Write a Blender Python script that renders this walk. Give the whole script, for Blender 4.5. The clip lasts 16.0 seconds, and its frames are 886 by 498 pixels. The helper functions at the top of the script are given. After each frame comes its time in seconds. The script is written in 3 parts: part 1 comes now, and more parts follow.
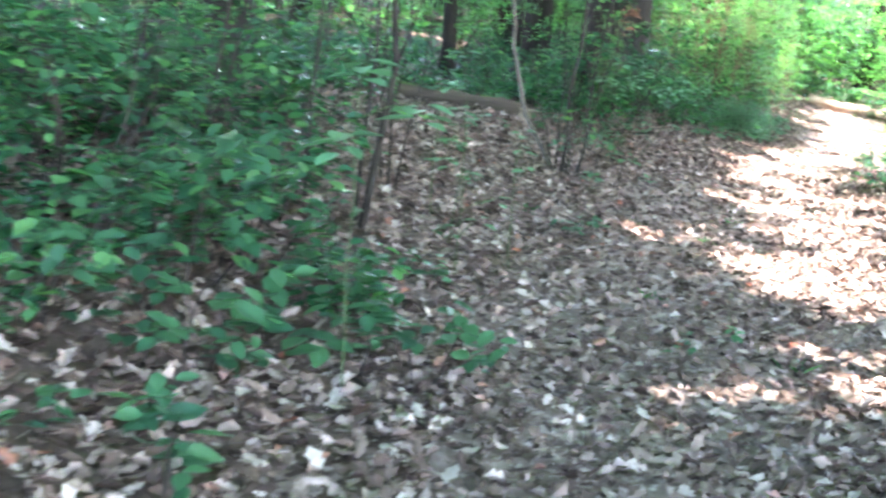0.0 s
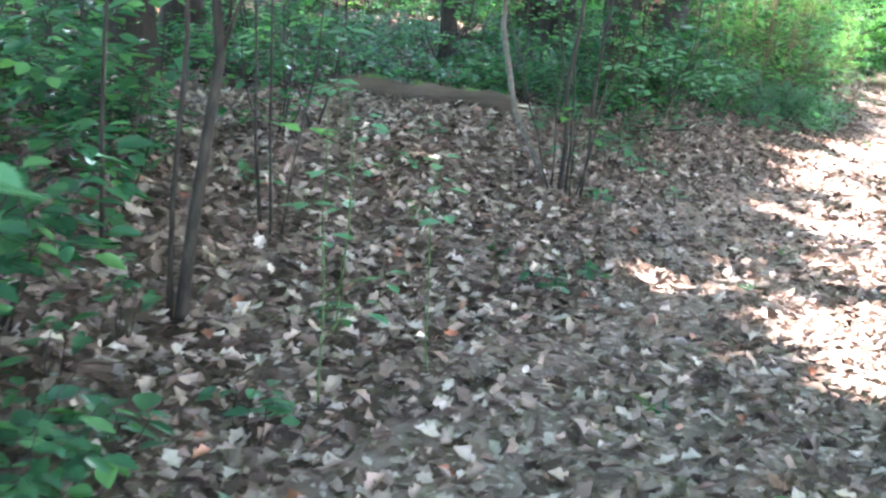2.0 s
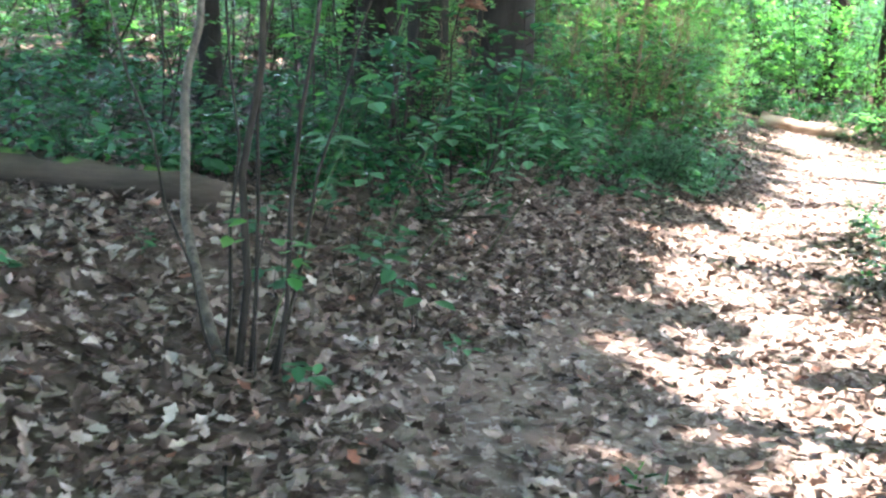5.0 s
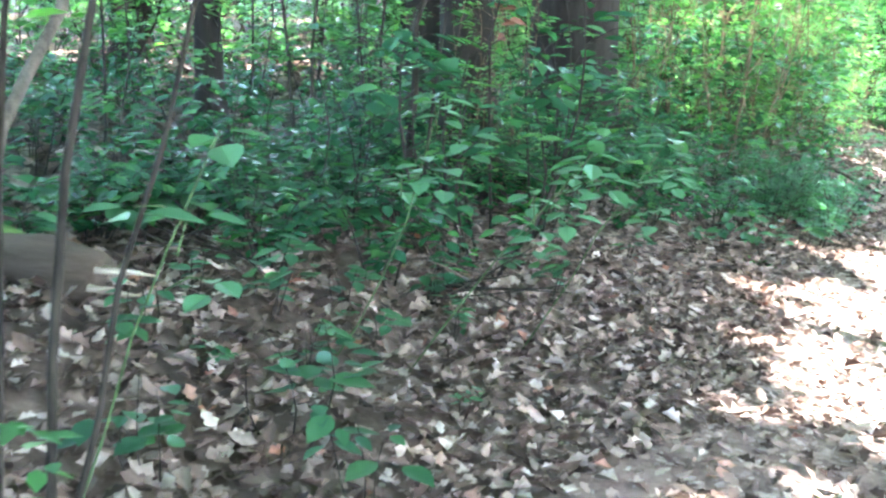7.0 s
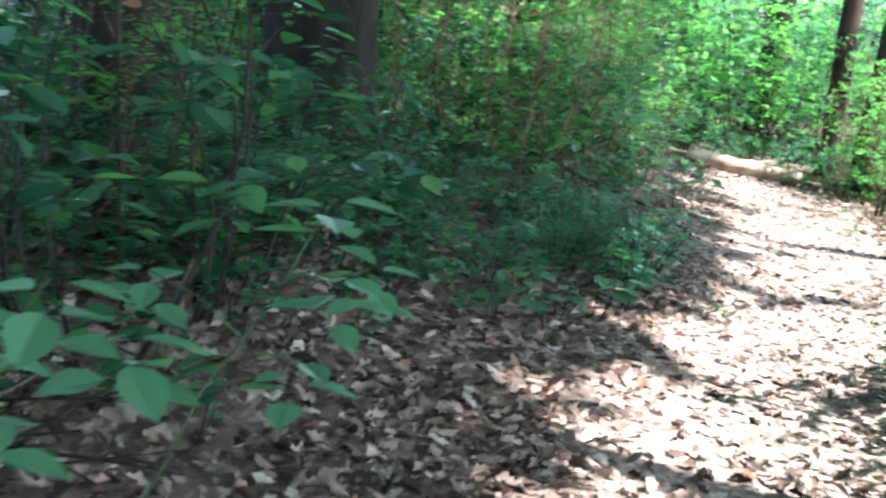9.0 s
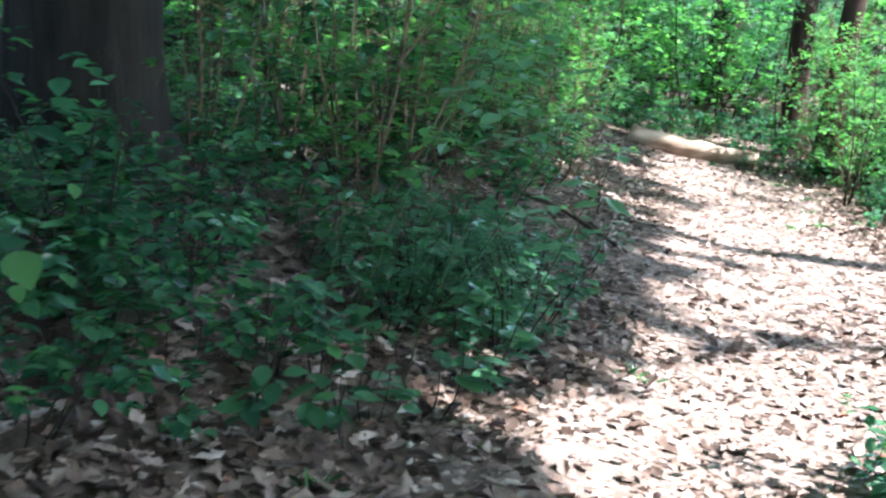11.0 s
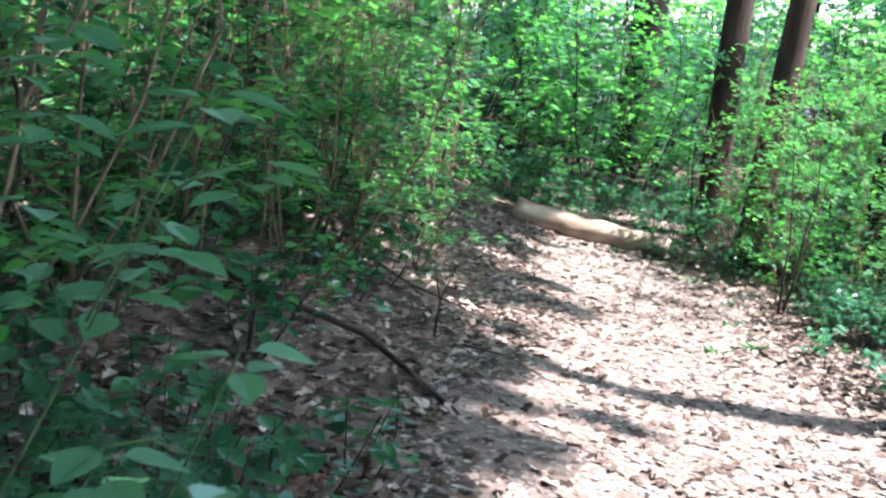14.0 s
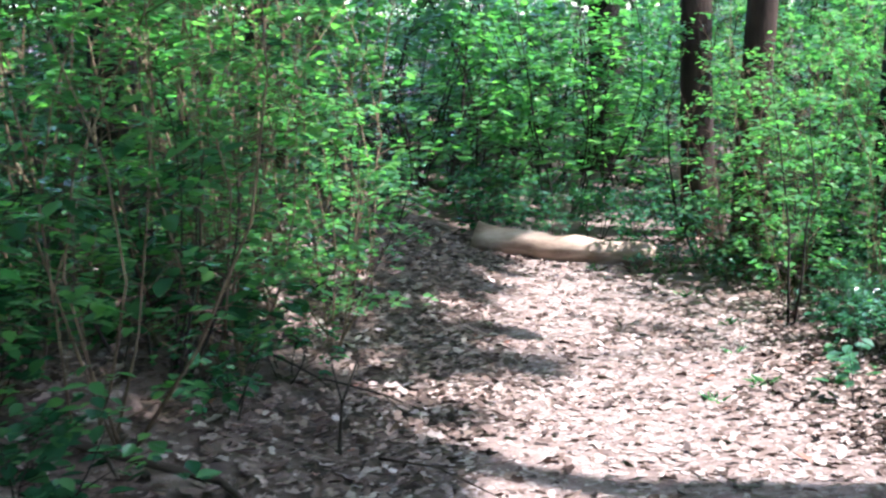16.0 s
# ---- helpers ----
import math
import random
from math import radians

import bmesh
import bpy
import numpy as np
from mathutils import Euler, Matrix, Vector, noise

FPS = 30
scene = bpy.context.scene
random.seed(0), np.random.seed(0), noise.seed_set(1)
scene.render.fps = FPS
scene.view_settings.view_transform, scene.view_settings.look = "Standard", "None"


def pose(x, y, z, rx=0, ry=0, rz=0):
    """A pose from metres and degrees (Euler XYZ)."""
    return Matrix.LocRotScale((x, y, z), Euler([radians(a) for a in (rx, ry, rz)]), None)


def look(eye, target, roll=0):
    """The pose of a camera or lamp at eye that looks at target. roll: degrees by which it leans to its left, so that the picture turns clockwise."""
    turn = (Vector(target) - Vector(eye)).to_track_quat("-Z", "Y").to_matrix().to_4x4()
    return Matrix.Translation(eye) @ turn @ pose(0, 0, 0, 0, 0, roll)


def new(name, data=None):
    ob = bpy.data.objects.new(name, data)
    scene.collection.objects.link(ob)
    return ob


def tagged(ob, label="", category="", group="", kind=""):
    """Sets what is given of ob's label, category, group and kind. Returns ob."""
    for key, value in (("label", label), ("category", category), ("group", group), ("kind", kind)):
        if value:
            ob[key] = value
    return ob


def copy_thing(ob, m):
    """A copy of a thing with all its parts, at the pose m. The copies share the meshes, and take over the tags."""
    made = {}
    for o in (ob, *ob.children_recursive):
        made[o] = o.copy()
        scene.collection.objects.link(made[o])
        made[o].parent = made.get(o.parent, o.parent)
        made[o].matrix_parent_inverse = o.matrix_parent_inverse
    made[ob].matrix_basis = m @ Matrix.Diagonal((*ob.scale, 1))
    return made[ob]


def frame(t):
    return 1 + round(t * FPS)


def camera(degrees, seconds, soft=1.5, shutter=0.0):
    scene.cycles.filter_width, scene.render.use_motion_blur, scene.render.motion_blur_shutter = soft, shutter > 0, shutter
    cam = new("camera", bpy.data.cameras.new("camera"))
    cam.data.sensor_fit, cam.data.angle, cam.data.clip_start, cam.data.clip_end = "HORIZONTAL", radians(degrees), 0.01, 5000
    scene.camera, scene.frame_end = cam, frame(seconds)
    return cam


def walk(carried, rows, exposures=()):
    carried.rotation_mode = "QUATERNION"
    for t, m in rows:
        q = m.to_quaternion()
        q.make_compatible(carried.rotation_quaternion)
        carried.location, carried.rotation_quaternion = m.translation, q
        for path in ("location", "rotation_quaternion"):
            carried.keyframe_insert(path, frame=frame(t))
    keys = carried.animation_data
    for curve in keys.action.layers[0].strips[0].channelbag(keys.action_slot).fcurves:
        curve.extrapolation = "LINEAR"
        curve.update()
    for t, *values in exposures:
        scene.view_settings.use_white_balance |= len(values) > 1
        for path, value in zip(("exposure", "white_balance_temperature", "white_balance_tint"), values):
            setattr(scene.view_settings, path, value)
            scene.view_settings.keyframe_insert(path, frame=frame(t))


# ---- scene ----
cam = camera(38.9, 16.0, soft=2.45, shutter=0.3)
METRES, EYE = 18.0, 1.35
ROWS = [
    (0.0, 0.0, 0.0, 0.0, 1.3, -15.05, -4.83),
    (0.5, 0.0096, 0.0374, -0.0033, -2.87, -15.55, -5.91),
    (1.0, 0.0189, 0.0727, -0.0071, -0.78, -15.91, -5.97),
    (1.5, 0.0227, 0.1072, -0.0108, 2.51, -15.62, -5.75),
    (2.0, 0.0314, 0.1377, -0.0138, 3.48, -15.77, -3.07),
    (2.5, 0.0359, 0.1702, -0.0148, 3.24, -16.37, -3.86),
    (3.0, 0.0408, 0.2049, -0.0167, 1.83, -15.92, -3.35),
    (3.5, 0.051, 0.2364, -0.0199, 3.54, -15.67, -4.33),
    (4.0, 0.0577, 0.2691, -0.0239, 1.82, -15.13, -3.03),
    (4.5, 0.0705, 0.304, -0.0264, -1.89, -14.07, -3.0),
    (7.0, 0.1031, 0.4608, -0.0406, 3.08, -13.78, -2.17),
    (7.5, 0.1103, 0.49, -0.0408, 3.24, -15.33, -3.42),
    (8.0, 0.1157, 0.5237, -0.0439, -0.52, -14.5, -2.99),
    (8.5, 0.1256, 0.5537, -0.0478, -1.83, -13.48, -4.06),
    (9.0, 0.1303, 0.5872, -0.0528, -5.52, -13.11, -5.63),
    (9.5, 0.1406, 0.6173, -0.0552, -9.63, -13.31, -4.6),
    (10.0, 0.1536, 0.6457, -0.0561, -7.05, -14.57, -4.56),
    (12.5, 0.2148, 0.7834, -0.0674, -7.98, -12.14, -4.75),
    (13.0, 0.2222, 0.8091, -0.0698, -7.76, -11.41, -5.23),
    (13.5, 0.2358, 0.8347, -0.0723, -9.08, -11.2, -3.51),
    (14.0, 0.2472, 0.8606, -0.0733, -10.53, -11.21, -6.67),
    (14.5, 0.2579, 0.8871, -0.0738, -11.72, -10.19, -5.28),
    (15.0, 0.2741, 0.91, -0.0738, -11.24, -9.64, -0.78),
    (15.5, 0.2848, 0.9243, -0.0729, -10.04, -10.39, 2.11),
    (16.0, 0.2918, 0.9407, -0.073, -11.57, -10.8, 1.64),
]
walk(cam, [(t, pose(0, 0, EYE) @ pose(METRES * x, METRES * y, METRES * z, 90 + pitch, roll, yaw)) for t, x, y, z, yaw, pitch, roll in ROWS],
     [(0.0, 5.45, 6450, 17), (0.6, 5.05, 6450, 16), (1.5, 5.35, 6450, 17), (2.5, 5.25, 6450, 17), (4.0, 5.2, 6450, 16), (4.6, 4.75, 6450, 14), (7.0, 5.65, 6200, 12), (8.2, 5.2, 6150, 10),
      (9.6, 3.95, 5900, 9), (12.5, 3.95, 5800, 10), (14.5, 3.65, 5750, 12), (16.0, 3.45, 5650, 15)])

# ---- daylight ----
SUN_TURN, SUN_HEIGHT = 112.0, 56.0      # compass degrees clockwise from +y, degrees above the horizon
TO_SUN = Vector((math.sin(radians(SUN_TURN)) * math.cos(radians(SUN_HEIGHT)),
                 math.cos(radians(SUN_TURN)) * math.cos(radians(SUN_HEIGHT)), math.sin(radians(SUN_HEIGHT))))
world = bpy.data.worlds.new("summer_sky")
scene.world = world
world.use_nodes = True
sky = world.node_tree.nodes.new("ShaderNodeTexSky")
sky.sky_type, sky.sun_disc = "NISHITA", False
sky.sun_elevation, sky.sun_rotation = radians(SUN_HEIGHT), radians(SUN_TURN)
world.node_tree.nodes["Background"].inputs["Strength"].default_value = 0.15
world.node_tree.links.new(sky.outputs["Color"], world.node_tree.nodes["Background"].inputs["Color"])
sun = new("sun", bpy.data.lights.new("sun", "SUN"))
sun.data.energy, sun.data.angle, sun.data.color = 2.2, radians(0.8), (1.0, 0.95, 0.87)
sun.matrix_world = look(TO_SUN * 60, (0, 0, 0))


# ---- materials ----
def ramp(nt, fac, stops):
    n = nt.nodes.new("ShaderNodeValToRGB")
    while len(n.color_ramp.elements) < len(stops):
        n.color_ramp.elements.new(0.5)
    for e, (p, c) in zip(n.color_ramp.elements, stops):
        e.position, e.color = p, (*c, 1)
    nt.links.new(fac, n.inputs["Fac"])
    return n.outputs["Color"]


def texture(nt, scale, detail=4.0, stretch=(1, 1, 1), rough=0.55):
    at = nt.nodes.new("ShaderNodeTexCoord")
    m = nt.nodes.new("ShaderNodeMapping")
    m.inputs["Scale"].default_value = stretch
    n = nt.nodes.new("ShaderNodeTexNoise")
    n.inputs["Scale"].default_value, n.inputs["Detail"].default_value, n.inputs["Roughness"].default_value = scale, detail, rough
    nt.links.new(at.outputs["Object"], m.inputs["Vector"])
    nt.links.new(m.outputs["Vector"], n.inputs["Vector"])
    return n.outputs["Fac"]


def mixed(nt, fac, a, b, how="MIX"):
    n = nt.nodes.new("ShaderNodeMix")
    n.data_type, n.blend_type = "RGBA", how
    for slot, v in ((0, fac), (6, a), (7, b)):
        if hasattr(v, "is_linked"):
            nt.links.new(v, n.inputs[slot])
        else:
            n.inputs[slot].default_value = v if slot == 0 else (*v, 1)
    return n.outputs[2]


def bumped(nt, shader, height, strength, distance):
    b = nt.nodes.new("ShaderNodeBump")
    b.inputs["Strength"].default_value, b.inputs["Distance"].default_value = strength, distance
    nt.links.new(height, b.inputs["Height"])
    nt.links.new(b.outputs["Normal"], shader.inputs["Normal"])


def blank(name, rough=0.8):
    m = bpy.data.materials.new(name)
    m.use_nodes = True
    nt = m.node_tree
    sh = nt.nodes["Principled BSDF"]
    sh.inputs["Roughness"].default_value = rough
    return m, nt, sh


def leaf_material(name, stops, glow=0.45, rough=0.26, each="Random Per Island", spec=1.0, through_blue=0.7):
    """Thin living leaf: varied greens, a paler patch pattern, light that comes through."""
    m, nt, sh = blank(name, rough)
    g = nt.nodes.new("ShaderNodeNewGeometry")
    col = ramp(nt, g.outputs[each], stops)
    col = mixed(nt, 0.35, col, ramp(nt, texture(nt, 1.1, 3), [(0.35, (0.5, 0.55, 0.5)), (0.65, (1.2, 1.2, 1.0))]), "MULTIPLY")
    sh.inputs["Specular IOR Level"].default_value = spec
    nt.links.new(col, sh.inputs["Base Color"])
    bumped(nt, sh, texture(nt, 60, 3), 0.25, 0.004)
    tr = nt.nodes.new("ShaderNodeBsdfTranslucent")
    nt.links.new(mixed(nt, 1.0, col, (1.35, 1.85, through_blue), "MULTIPLY"), tr.inputs["Color"])
    mix = nt.nodes.new("ShaderNodeMixShader")
    mix.inputs[0].default_value = glow
    nt.links.new(sh.outputs[0], mix.inputs[1])
    nt.links.new(tr.outputs[0], mix.inputs[2])
    nt.links.new(mix.outputs[0], nt.nodes["Material Output"].inputs["Surface"])
    return m


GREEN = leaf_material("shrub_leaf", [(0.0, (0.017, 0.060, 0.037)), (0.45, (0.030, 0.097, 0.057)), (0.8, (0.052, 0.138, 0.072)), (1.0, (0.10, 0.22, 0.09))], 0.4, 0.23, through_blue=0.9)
GREEN_LIGHT = leaf_material("sapling_leaf", [(0.0, (0.043, 0.132, 0.060)), (0.5, (0.072, 0.200, 0.076)), (1.0, (0.14, 0.30, 0.092))], 0.55, 0.3, through_blue=0.75)
GREEN_DARK = leaf_material("seedling_leaf", [(0.0, (0.022, 0.070, 0.044)), (0.5, (0.035, 0.106, 0.060)), (1.0, (0.062, 0.160, 0.076))], 0.4, 0.36, spec=0.6, through_blue=1.0)
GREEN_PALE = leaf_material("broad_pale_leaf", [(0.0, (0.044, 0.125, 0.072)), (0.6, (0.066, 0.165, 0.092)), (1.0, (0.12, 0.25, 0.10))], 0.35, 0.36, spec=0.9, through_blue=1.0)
CANOPY = leaf_material("canopy_leaf", [(0.0, (0.04, 0.10, 0.045)), (0.5, (0.058, 0.14, 0.055)), (1.0, (0.09, 0.19, 0.065))], 0.45, 0.45)


def dry_material(name, stops, each):
    m, nt, sh = blank(name, 0.65)
    sh.inputs["Specular IOR Level"].default_value = 0.16
    src = nt.nodes.new("ShaderNodeNewGeometry").outputs["Random Per Island"] if each == "island" else nt.nodes.new("ShaderNodeObjectInfo").outputs["Random"]
    col = ramp(nt, src, stops)
    col = mixed(nt, 0.6, col, ramp(nt, texture(nt, 38, 5), [(0.3, (0.5, 0.45, 0.42)), (0.7, (1.25, 1.2, 1.15))]), "MULTIPLY")
    nt.links.new(col, sh.inputs["Base Color"])
    bumped(nt, sh, texture(nt, 90, 4), 0.4, 0.004)
    return m


BROWNS = [(0.0, (0.030, 0.020, 0.016)), (0.25, (0.078, 0.052, 0.042)), (0.5, (0.148, 0.104, 0.086)), (0.72, (0.215, 0.160, 0.137)), (0.88, (0.29, 0.230, 0.203)), (0.97, (0.40, 0.338, 0.305)), (1.0, (0.25, 0.098, 0.062))]
LITTER = dry_material("dry_leaf_litter", BROWNS, "island")
DRY_LEAF = dry_material("dry_oak_leaf", BROWNS, "object")
WITHERED = dry_material("withered_leaf", [(0.0, (0.12, 0.055, 0.035)), (0.5, (0.22, 0.10, 0.065)), (1.0, (0.34, 0.19, 0.13))], "island")
CRUMBS = dry_material("crushed_leaf", [(0.0, (0.15, 0.105, 0.088)), (0.4, (0.222, 0.171, 0.152)), (0.8, (0.305, 0.254, 0.232)), (1.0, (0.385, 0.336, 0.306))], "island")


def soil_material(name, stops, rough=0.95):
    m, nt, sh = blank(name, rough)
    sh.inputs["Specular IOR Level"].default_value = 0.2
    col = ramp(nt, texture(nt, 7, 8, rough=0.7), stops)
    col = mixed(nt, 0.5, col, ramp(nt, texture(nt, 0.6, 3), [(0.35, (0.6, 0.58, 0.55)), (0.65, (1.15, 1.12, 1.1))]), "MULTIPLY")
    nt.links.new(col, sh.inputs["Base Color"])
    bumped(nt, sh, texture(nt, 26, 8, rough=0.7), 0.7, 0.03)
    return m


SOIL = soil_material("forest_floor", [(0.3, (0.045, 0.032, 0.025)), (0.5, (0.10, 0.072, 0.058)), (0.7, (0.19, 0.142, 0.118))])
TRAIL = soil_material("trodden_earth", [(0.28, (0.09, 0.06, 0.05)), (0.5, (0.185, 0.135, 0.117)), (0.72, (0.30, 0.238, 0.214))])


def bark_material(name, dark, light, scale=9.0, stretch=(1, 1, 0.18), depth=0.03):
    m, nt, sh = blank(name, 0.9)
    sh.inputs["Specular IOR Level"].default_value = 0.15
    n = texture(nt, scale, 8, stretch, 0.65)
    col = ramp(nt, n, [(0.35, dark), (0.65, light)])
    col = mixed(nt, 0.5, col, ramp(nt, texture(nt, 1.7, 4), [(0.4, (0.6, 0.62, 0.58)), (0.62, (1.2, 1.2, 1.15))]), "MULTIPLY")
    nt.links.new(col, sh.inputs["Base Color"])
    bumped(nt, sh, n, 0.9, depth)
    return m


# darker than bare bark: the trunks' deep shade is put into this colour
BARK = bark_material("shaded_oak_bark", (0.006, 0.005, 0.004), (0.025, 0.020, 0.017))
BARK_RED = bark_material("pine_bark", (0.016, 0.010, 0.008), (0.055, 0.035, 0.028), 7.0)
TWIG = bark_material("twig_bark", (0.010, 0.008, 0.007), (0.036, 0.029, 0.024), 30, (1, 1, 0.3), 0.004)
CANE = bark_material("dry_cane", (0.06, 0.042, 0.028), (0.21, 0.15, 0.095), 24, (1, 1, 0.3), 0.004)
STEM_GREEN = bark_material("green_stem", (0.035, 0.06, 0.025), (0.08, 0.12, 0.05), 30, (1, 1, 0.3), 0.003)
STEM_PALE = bark_material("grey_stem", (0.035, 0.028, 0.023), (0.125, 0.102, 0.084), 22, (1, 1, 0.25), 0.005)
LOG_WOOD = bark_material("weathered_log", (0.022, 0.016, 0.013), (0.085, 0.062, 0.048), 8, (0.14, 0.6, 1), 0.025)
LOG_PALE = bark_material("barkless_log", (0.17, 0.105, 0.075), (0.47, 0.36, 0.285), 9, (0.15, 0.5, 1), 0.01)
SPLINTER = bark_material("split_wood", (0.14, 0.105, 0.08), (0.32, 0.265, 0.215), 25, (0.12, 0.4, 1), 0.006)
MOSS = soil_material("moss", [(0.3, (0.03, 0.07, 0.015)), (0.5, (0.06, 0.12, 0.03)), (0.7, (0.11, 0.17, 0.05))])

# ---- the lie of the land ----
TRAIL_Y = [-8, 0, 5, 10, 14, 17, 20, 23, 26, 30, 45]
TRAIL_X = [-0.2, 0.15, 1.0, 2.3, 3.95, 5.3, 6.55, 7.6, 8.5, 9.5, 13.0]


def trail_x(y):
    """The trail's middle line, its corners rounded off."""
    return (np.interp(y - 0.8, TRAIL_Y, TRAIL_X) + np.interp(y, TRAIL_Y, TRAIL_X) + np.interp(y + 0.8, TRAIL_Y, TRAIL_X)) / 3


def land(x, y):
    """Height of the ground: falls along the trail, banks up to the trail's left."""
    b = np.clip(y, -3, 30)
    side = x - trail_x(y)
    s = np.clip(side, -2.45, 3)
    z = -0.049349 - 0.073626 * b - 0.0018558 * b**2 + 6.3584e-05 * b**3 - 0.012248 * s + 0.089949 * np.minimum(s, 0) ** 2
    z = z + 0.05 * np.clip(-2.45 - side, 0, 7)
    return z + 0.018 * np.sin(2.1 * x + 0.7 * y) * np.sin(1.7 * y - 0.4 * x) + 0.01 * np.sin(5.3 * x) * np.sin(4.7 * y + 1)


def ground_z(x, y):
    return float(land(np.array(x, float), np.array(y, float)))


# ---- building helpers ----
def mesh_object(name, verts, faces, material, parent=None, smooth=False):
    me = bpy.data.meshes.new(name)
    me.from_pydata(verts, [], faces)
    me.materials.append(material)
    if smooth:
        me.polygons.foreach_set("use_smooth", [True] * len(me.polygons))
    me.update()
    ob = new(name, me)
    if parent:
        ob.parent = parent
    return ob


def thing(name, label, category, group="", kind=""):
    return tagged(new(name), label, category, group, kind)


def part(name, bm, material, parent, label="", smooth=True):
    me = bpy.data.meshes.new(name)
    bm.to_mesh(me)
    bm.free()
    me.materials.append(material)
    if smooth:
        me.polygons.foreach_set("use_smooth", [True] * len(me.polygons))
    ob = new(name, me)
    ob.parent = parent
    return tagged(ob, label)


OUTLINE = np.array([(0, 0), (0.28, 0.36), (0.62, 0.38), (1.0, 0.0), (0.62, -0.38), (0.28, -0.36)])
OVAL = np.array([(0, 0), (0.14, 0.2), (0.34, 0.36), (0.58, 0.36), (0.82, 0.2), (1.0, 0.0), (0.8, -0.2), (0.58, -0.37), (0.34, -0.35), (0.14, -0.2)])
CHIP = np.array([(0, 0), (0.2, 0.3), (0.45, 0.2), (0.7, 0.36), (1.0, 0.08), (0.8, -0.26), (0.52, -0.16), (0.25, -0.36)])
LOBED = np.array([(0, 0), (0.16, 0.13), (0.32, 0.34), (0.42, 0.22), (0.64, 0.38), (0.78, 0.18), (1.0, 0.0), (0.78, -0.2), (0.6, -0.37), (0.44, -0.2), (0.3, -0.33), (0.16, -0.12)])


def leaf_mesh(name, at, way, face, size, material, wide=0.62, fold=0.18, droop=0.15, outline=OUTLINE, kink=None):
    """One mesh of many leaves. at: stalk ends; way: where each tip points; face: roughly its upper side; size: lengths."""
    at, way, face = (np.asarray(v, float) for v in (at, way, face))
    way = way / np.linalg.norm(way, axis=1, keepdims=True)
    side = np.cross(face, way)
    side /= np.linalg.norm(side, axis=1, keepdims=True) + 1e-9
    top = np.cross(way, side)
    n, k = len(at), len(outline)
    u, v = outline[:, 0], outline[:, 1] * wide / 0.38 / 2
    lift = fold * np.abs(v) - droop * u**2
    if kink is None:
        lift = np.broadcast_to(lift, (n, k))
    else:
        lift = kink[:, :1] * np.abs(v) * 2 + kink[:, 1:2] * (u - 0.5) ** 2 + kink[:, 2:3] * v * (u - 0.3)
    s = np.asarray(size, float)[:, None, None]
    co = at[:, None] + s * (u[None, :, None] * way[:, None] + v[None, :, None] * side[:, None] + lift[:, :, None] * top[:, None])
    half = k // 2
    me = bpy.data.meshes.new(name)
    me.vertices.add(n * k)
    me.vertices.foreach_set("co", co.ravel())
    a = np.arange(0, half + 1)
    b = np.r_[0, np.arange(half, k)]
    loops = np.concatenate([a, b])
    idx = (np.arange(n)[:, None] * k + loops[None, :]).ravel()
    me.loops.add(len(idx))
    me.loops.foreach_set("vertex_index", idx)
    me.polygons.add(2 * n)
    starts = (np.arange(n)[:, None] * len(loops) + np.array([0, len(a)])[None, :]).ravel()
    me.polygons.foreach_set("loop_start", starts)
    me.update(calc_edges=True)
    me.validate()
    me.materials.append(material)
    return me


def tube(bm, pts, radii, sides=6, cap=True, wob=0.0, rnd=None):
    """A tapered round limb along pts."""
    pts = [Vector(p) for p in pts]
    rings = []
    side = None
    for i, p in enumerate(pts):
        d = (pts[min(i + 1, len(pts) - 1)] - pts[max(i - 1, 0)]).normalized()
        side = (side if side is not None else (Vector((1, 0.2, 0)) if abs(d.x) < 0.8 else Vector((0, 1, 0.1))))
        side = (side - d * side.dot(d)).normalized()
        up = d.cross(side)
        ring = []
        for k in range(sides):
            a = 2 * math.pi * k / sides
            r = radii[i] * (1 + (wob * (rnd.random() - 0.5) if rnd else 0))
            ring.append(bm.verts.new(p + side * (r * math.cos(a)) + up * (r * math.sin(a))))
        rings.append(ring)
    for r0, r1 in zip(rings, rings[1:]):
        for k in range(sides):
            bm.faces.new((r0[k], r0[(k + 1) % sides], r1[(k + 1) % sides], r1[k]))
    if cap:
        bm.faces.new(rings[0][::-1])
        bm.faces.new(rings[-1])
    return rings


def limb_points(start, end, rnd, bend=0.08, steps=5):
    start, end = Vector(start), Vector(end)
    size = (end - start).length
    mid = Vector((rnd.uniform(-1, 1), rnd.uniform(-1, 1), 0)) * bend * size
    return [start.lerp(end, i / steps) + mid * math.sin(math.pi * i / steps) + Vector((rnd.uniform(-1, 1), rnd.uniform(-1, 1), 0)) * 0.01 * size * (0 < i < steps)
            for i in range(steps + 1)]


def limb(name, pts, r0, r1, material, parent, sides=6, label=""):
    bm = bmesh.new()
    n = len(pts) - 1
    tube(bm, pts, [r0 + (r1 - r0) * i / n for i in range(n + 1)], sides)
    return part(name, bm, material, parent, label)


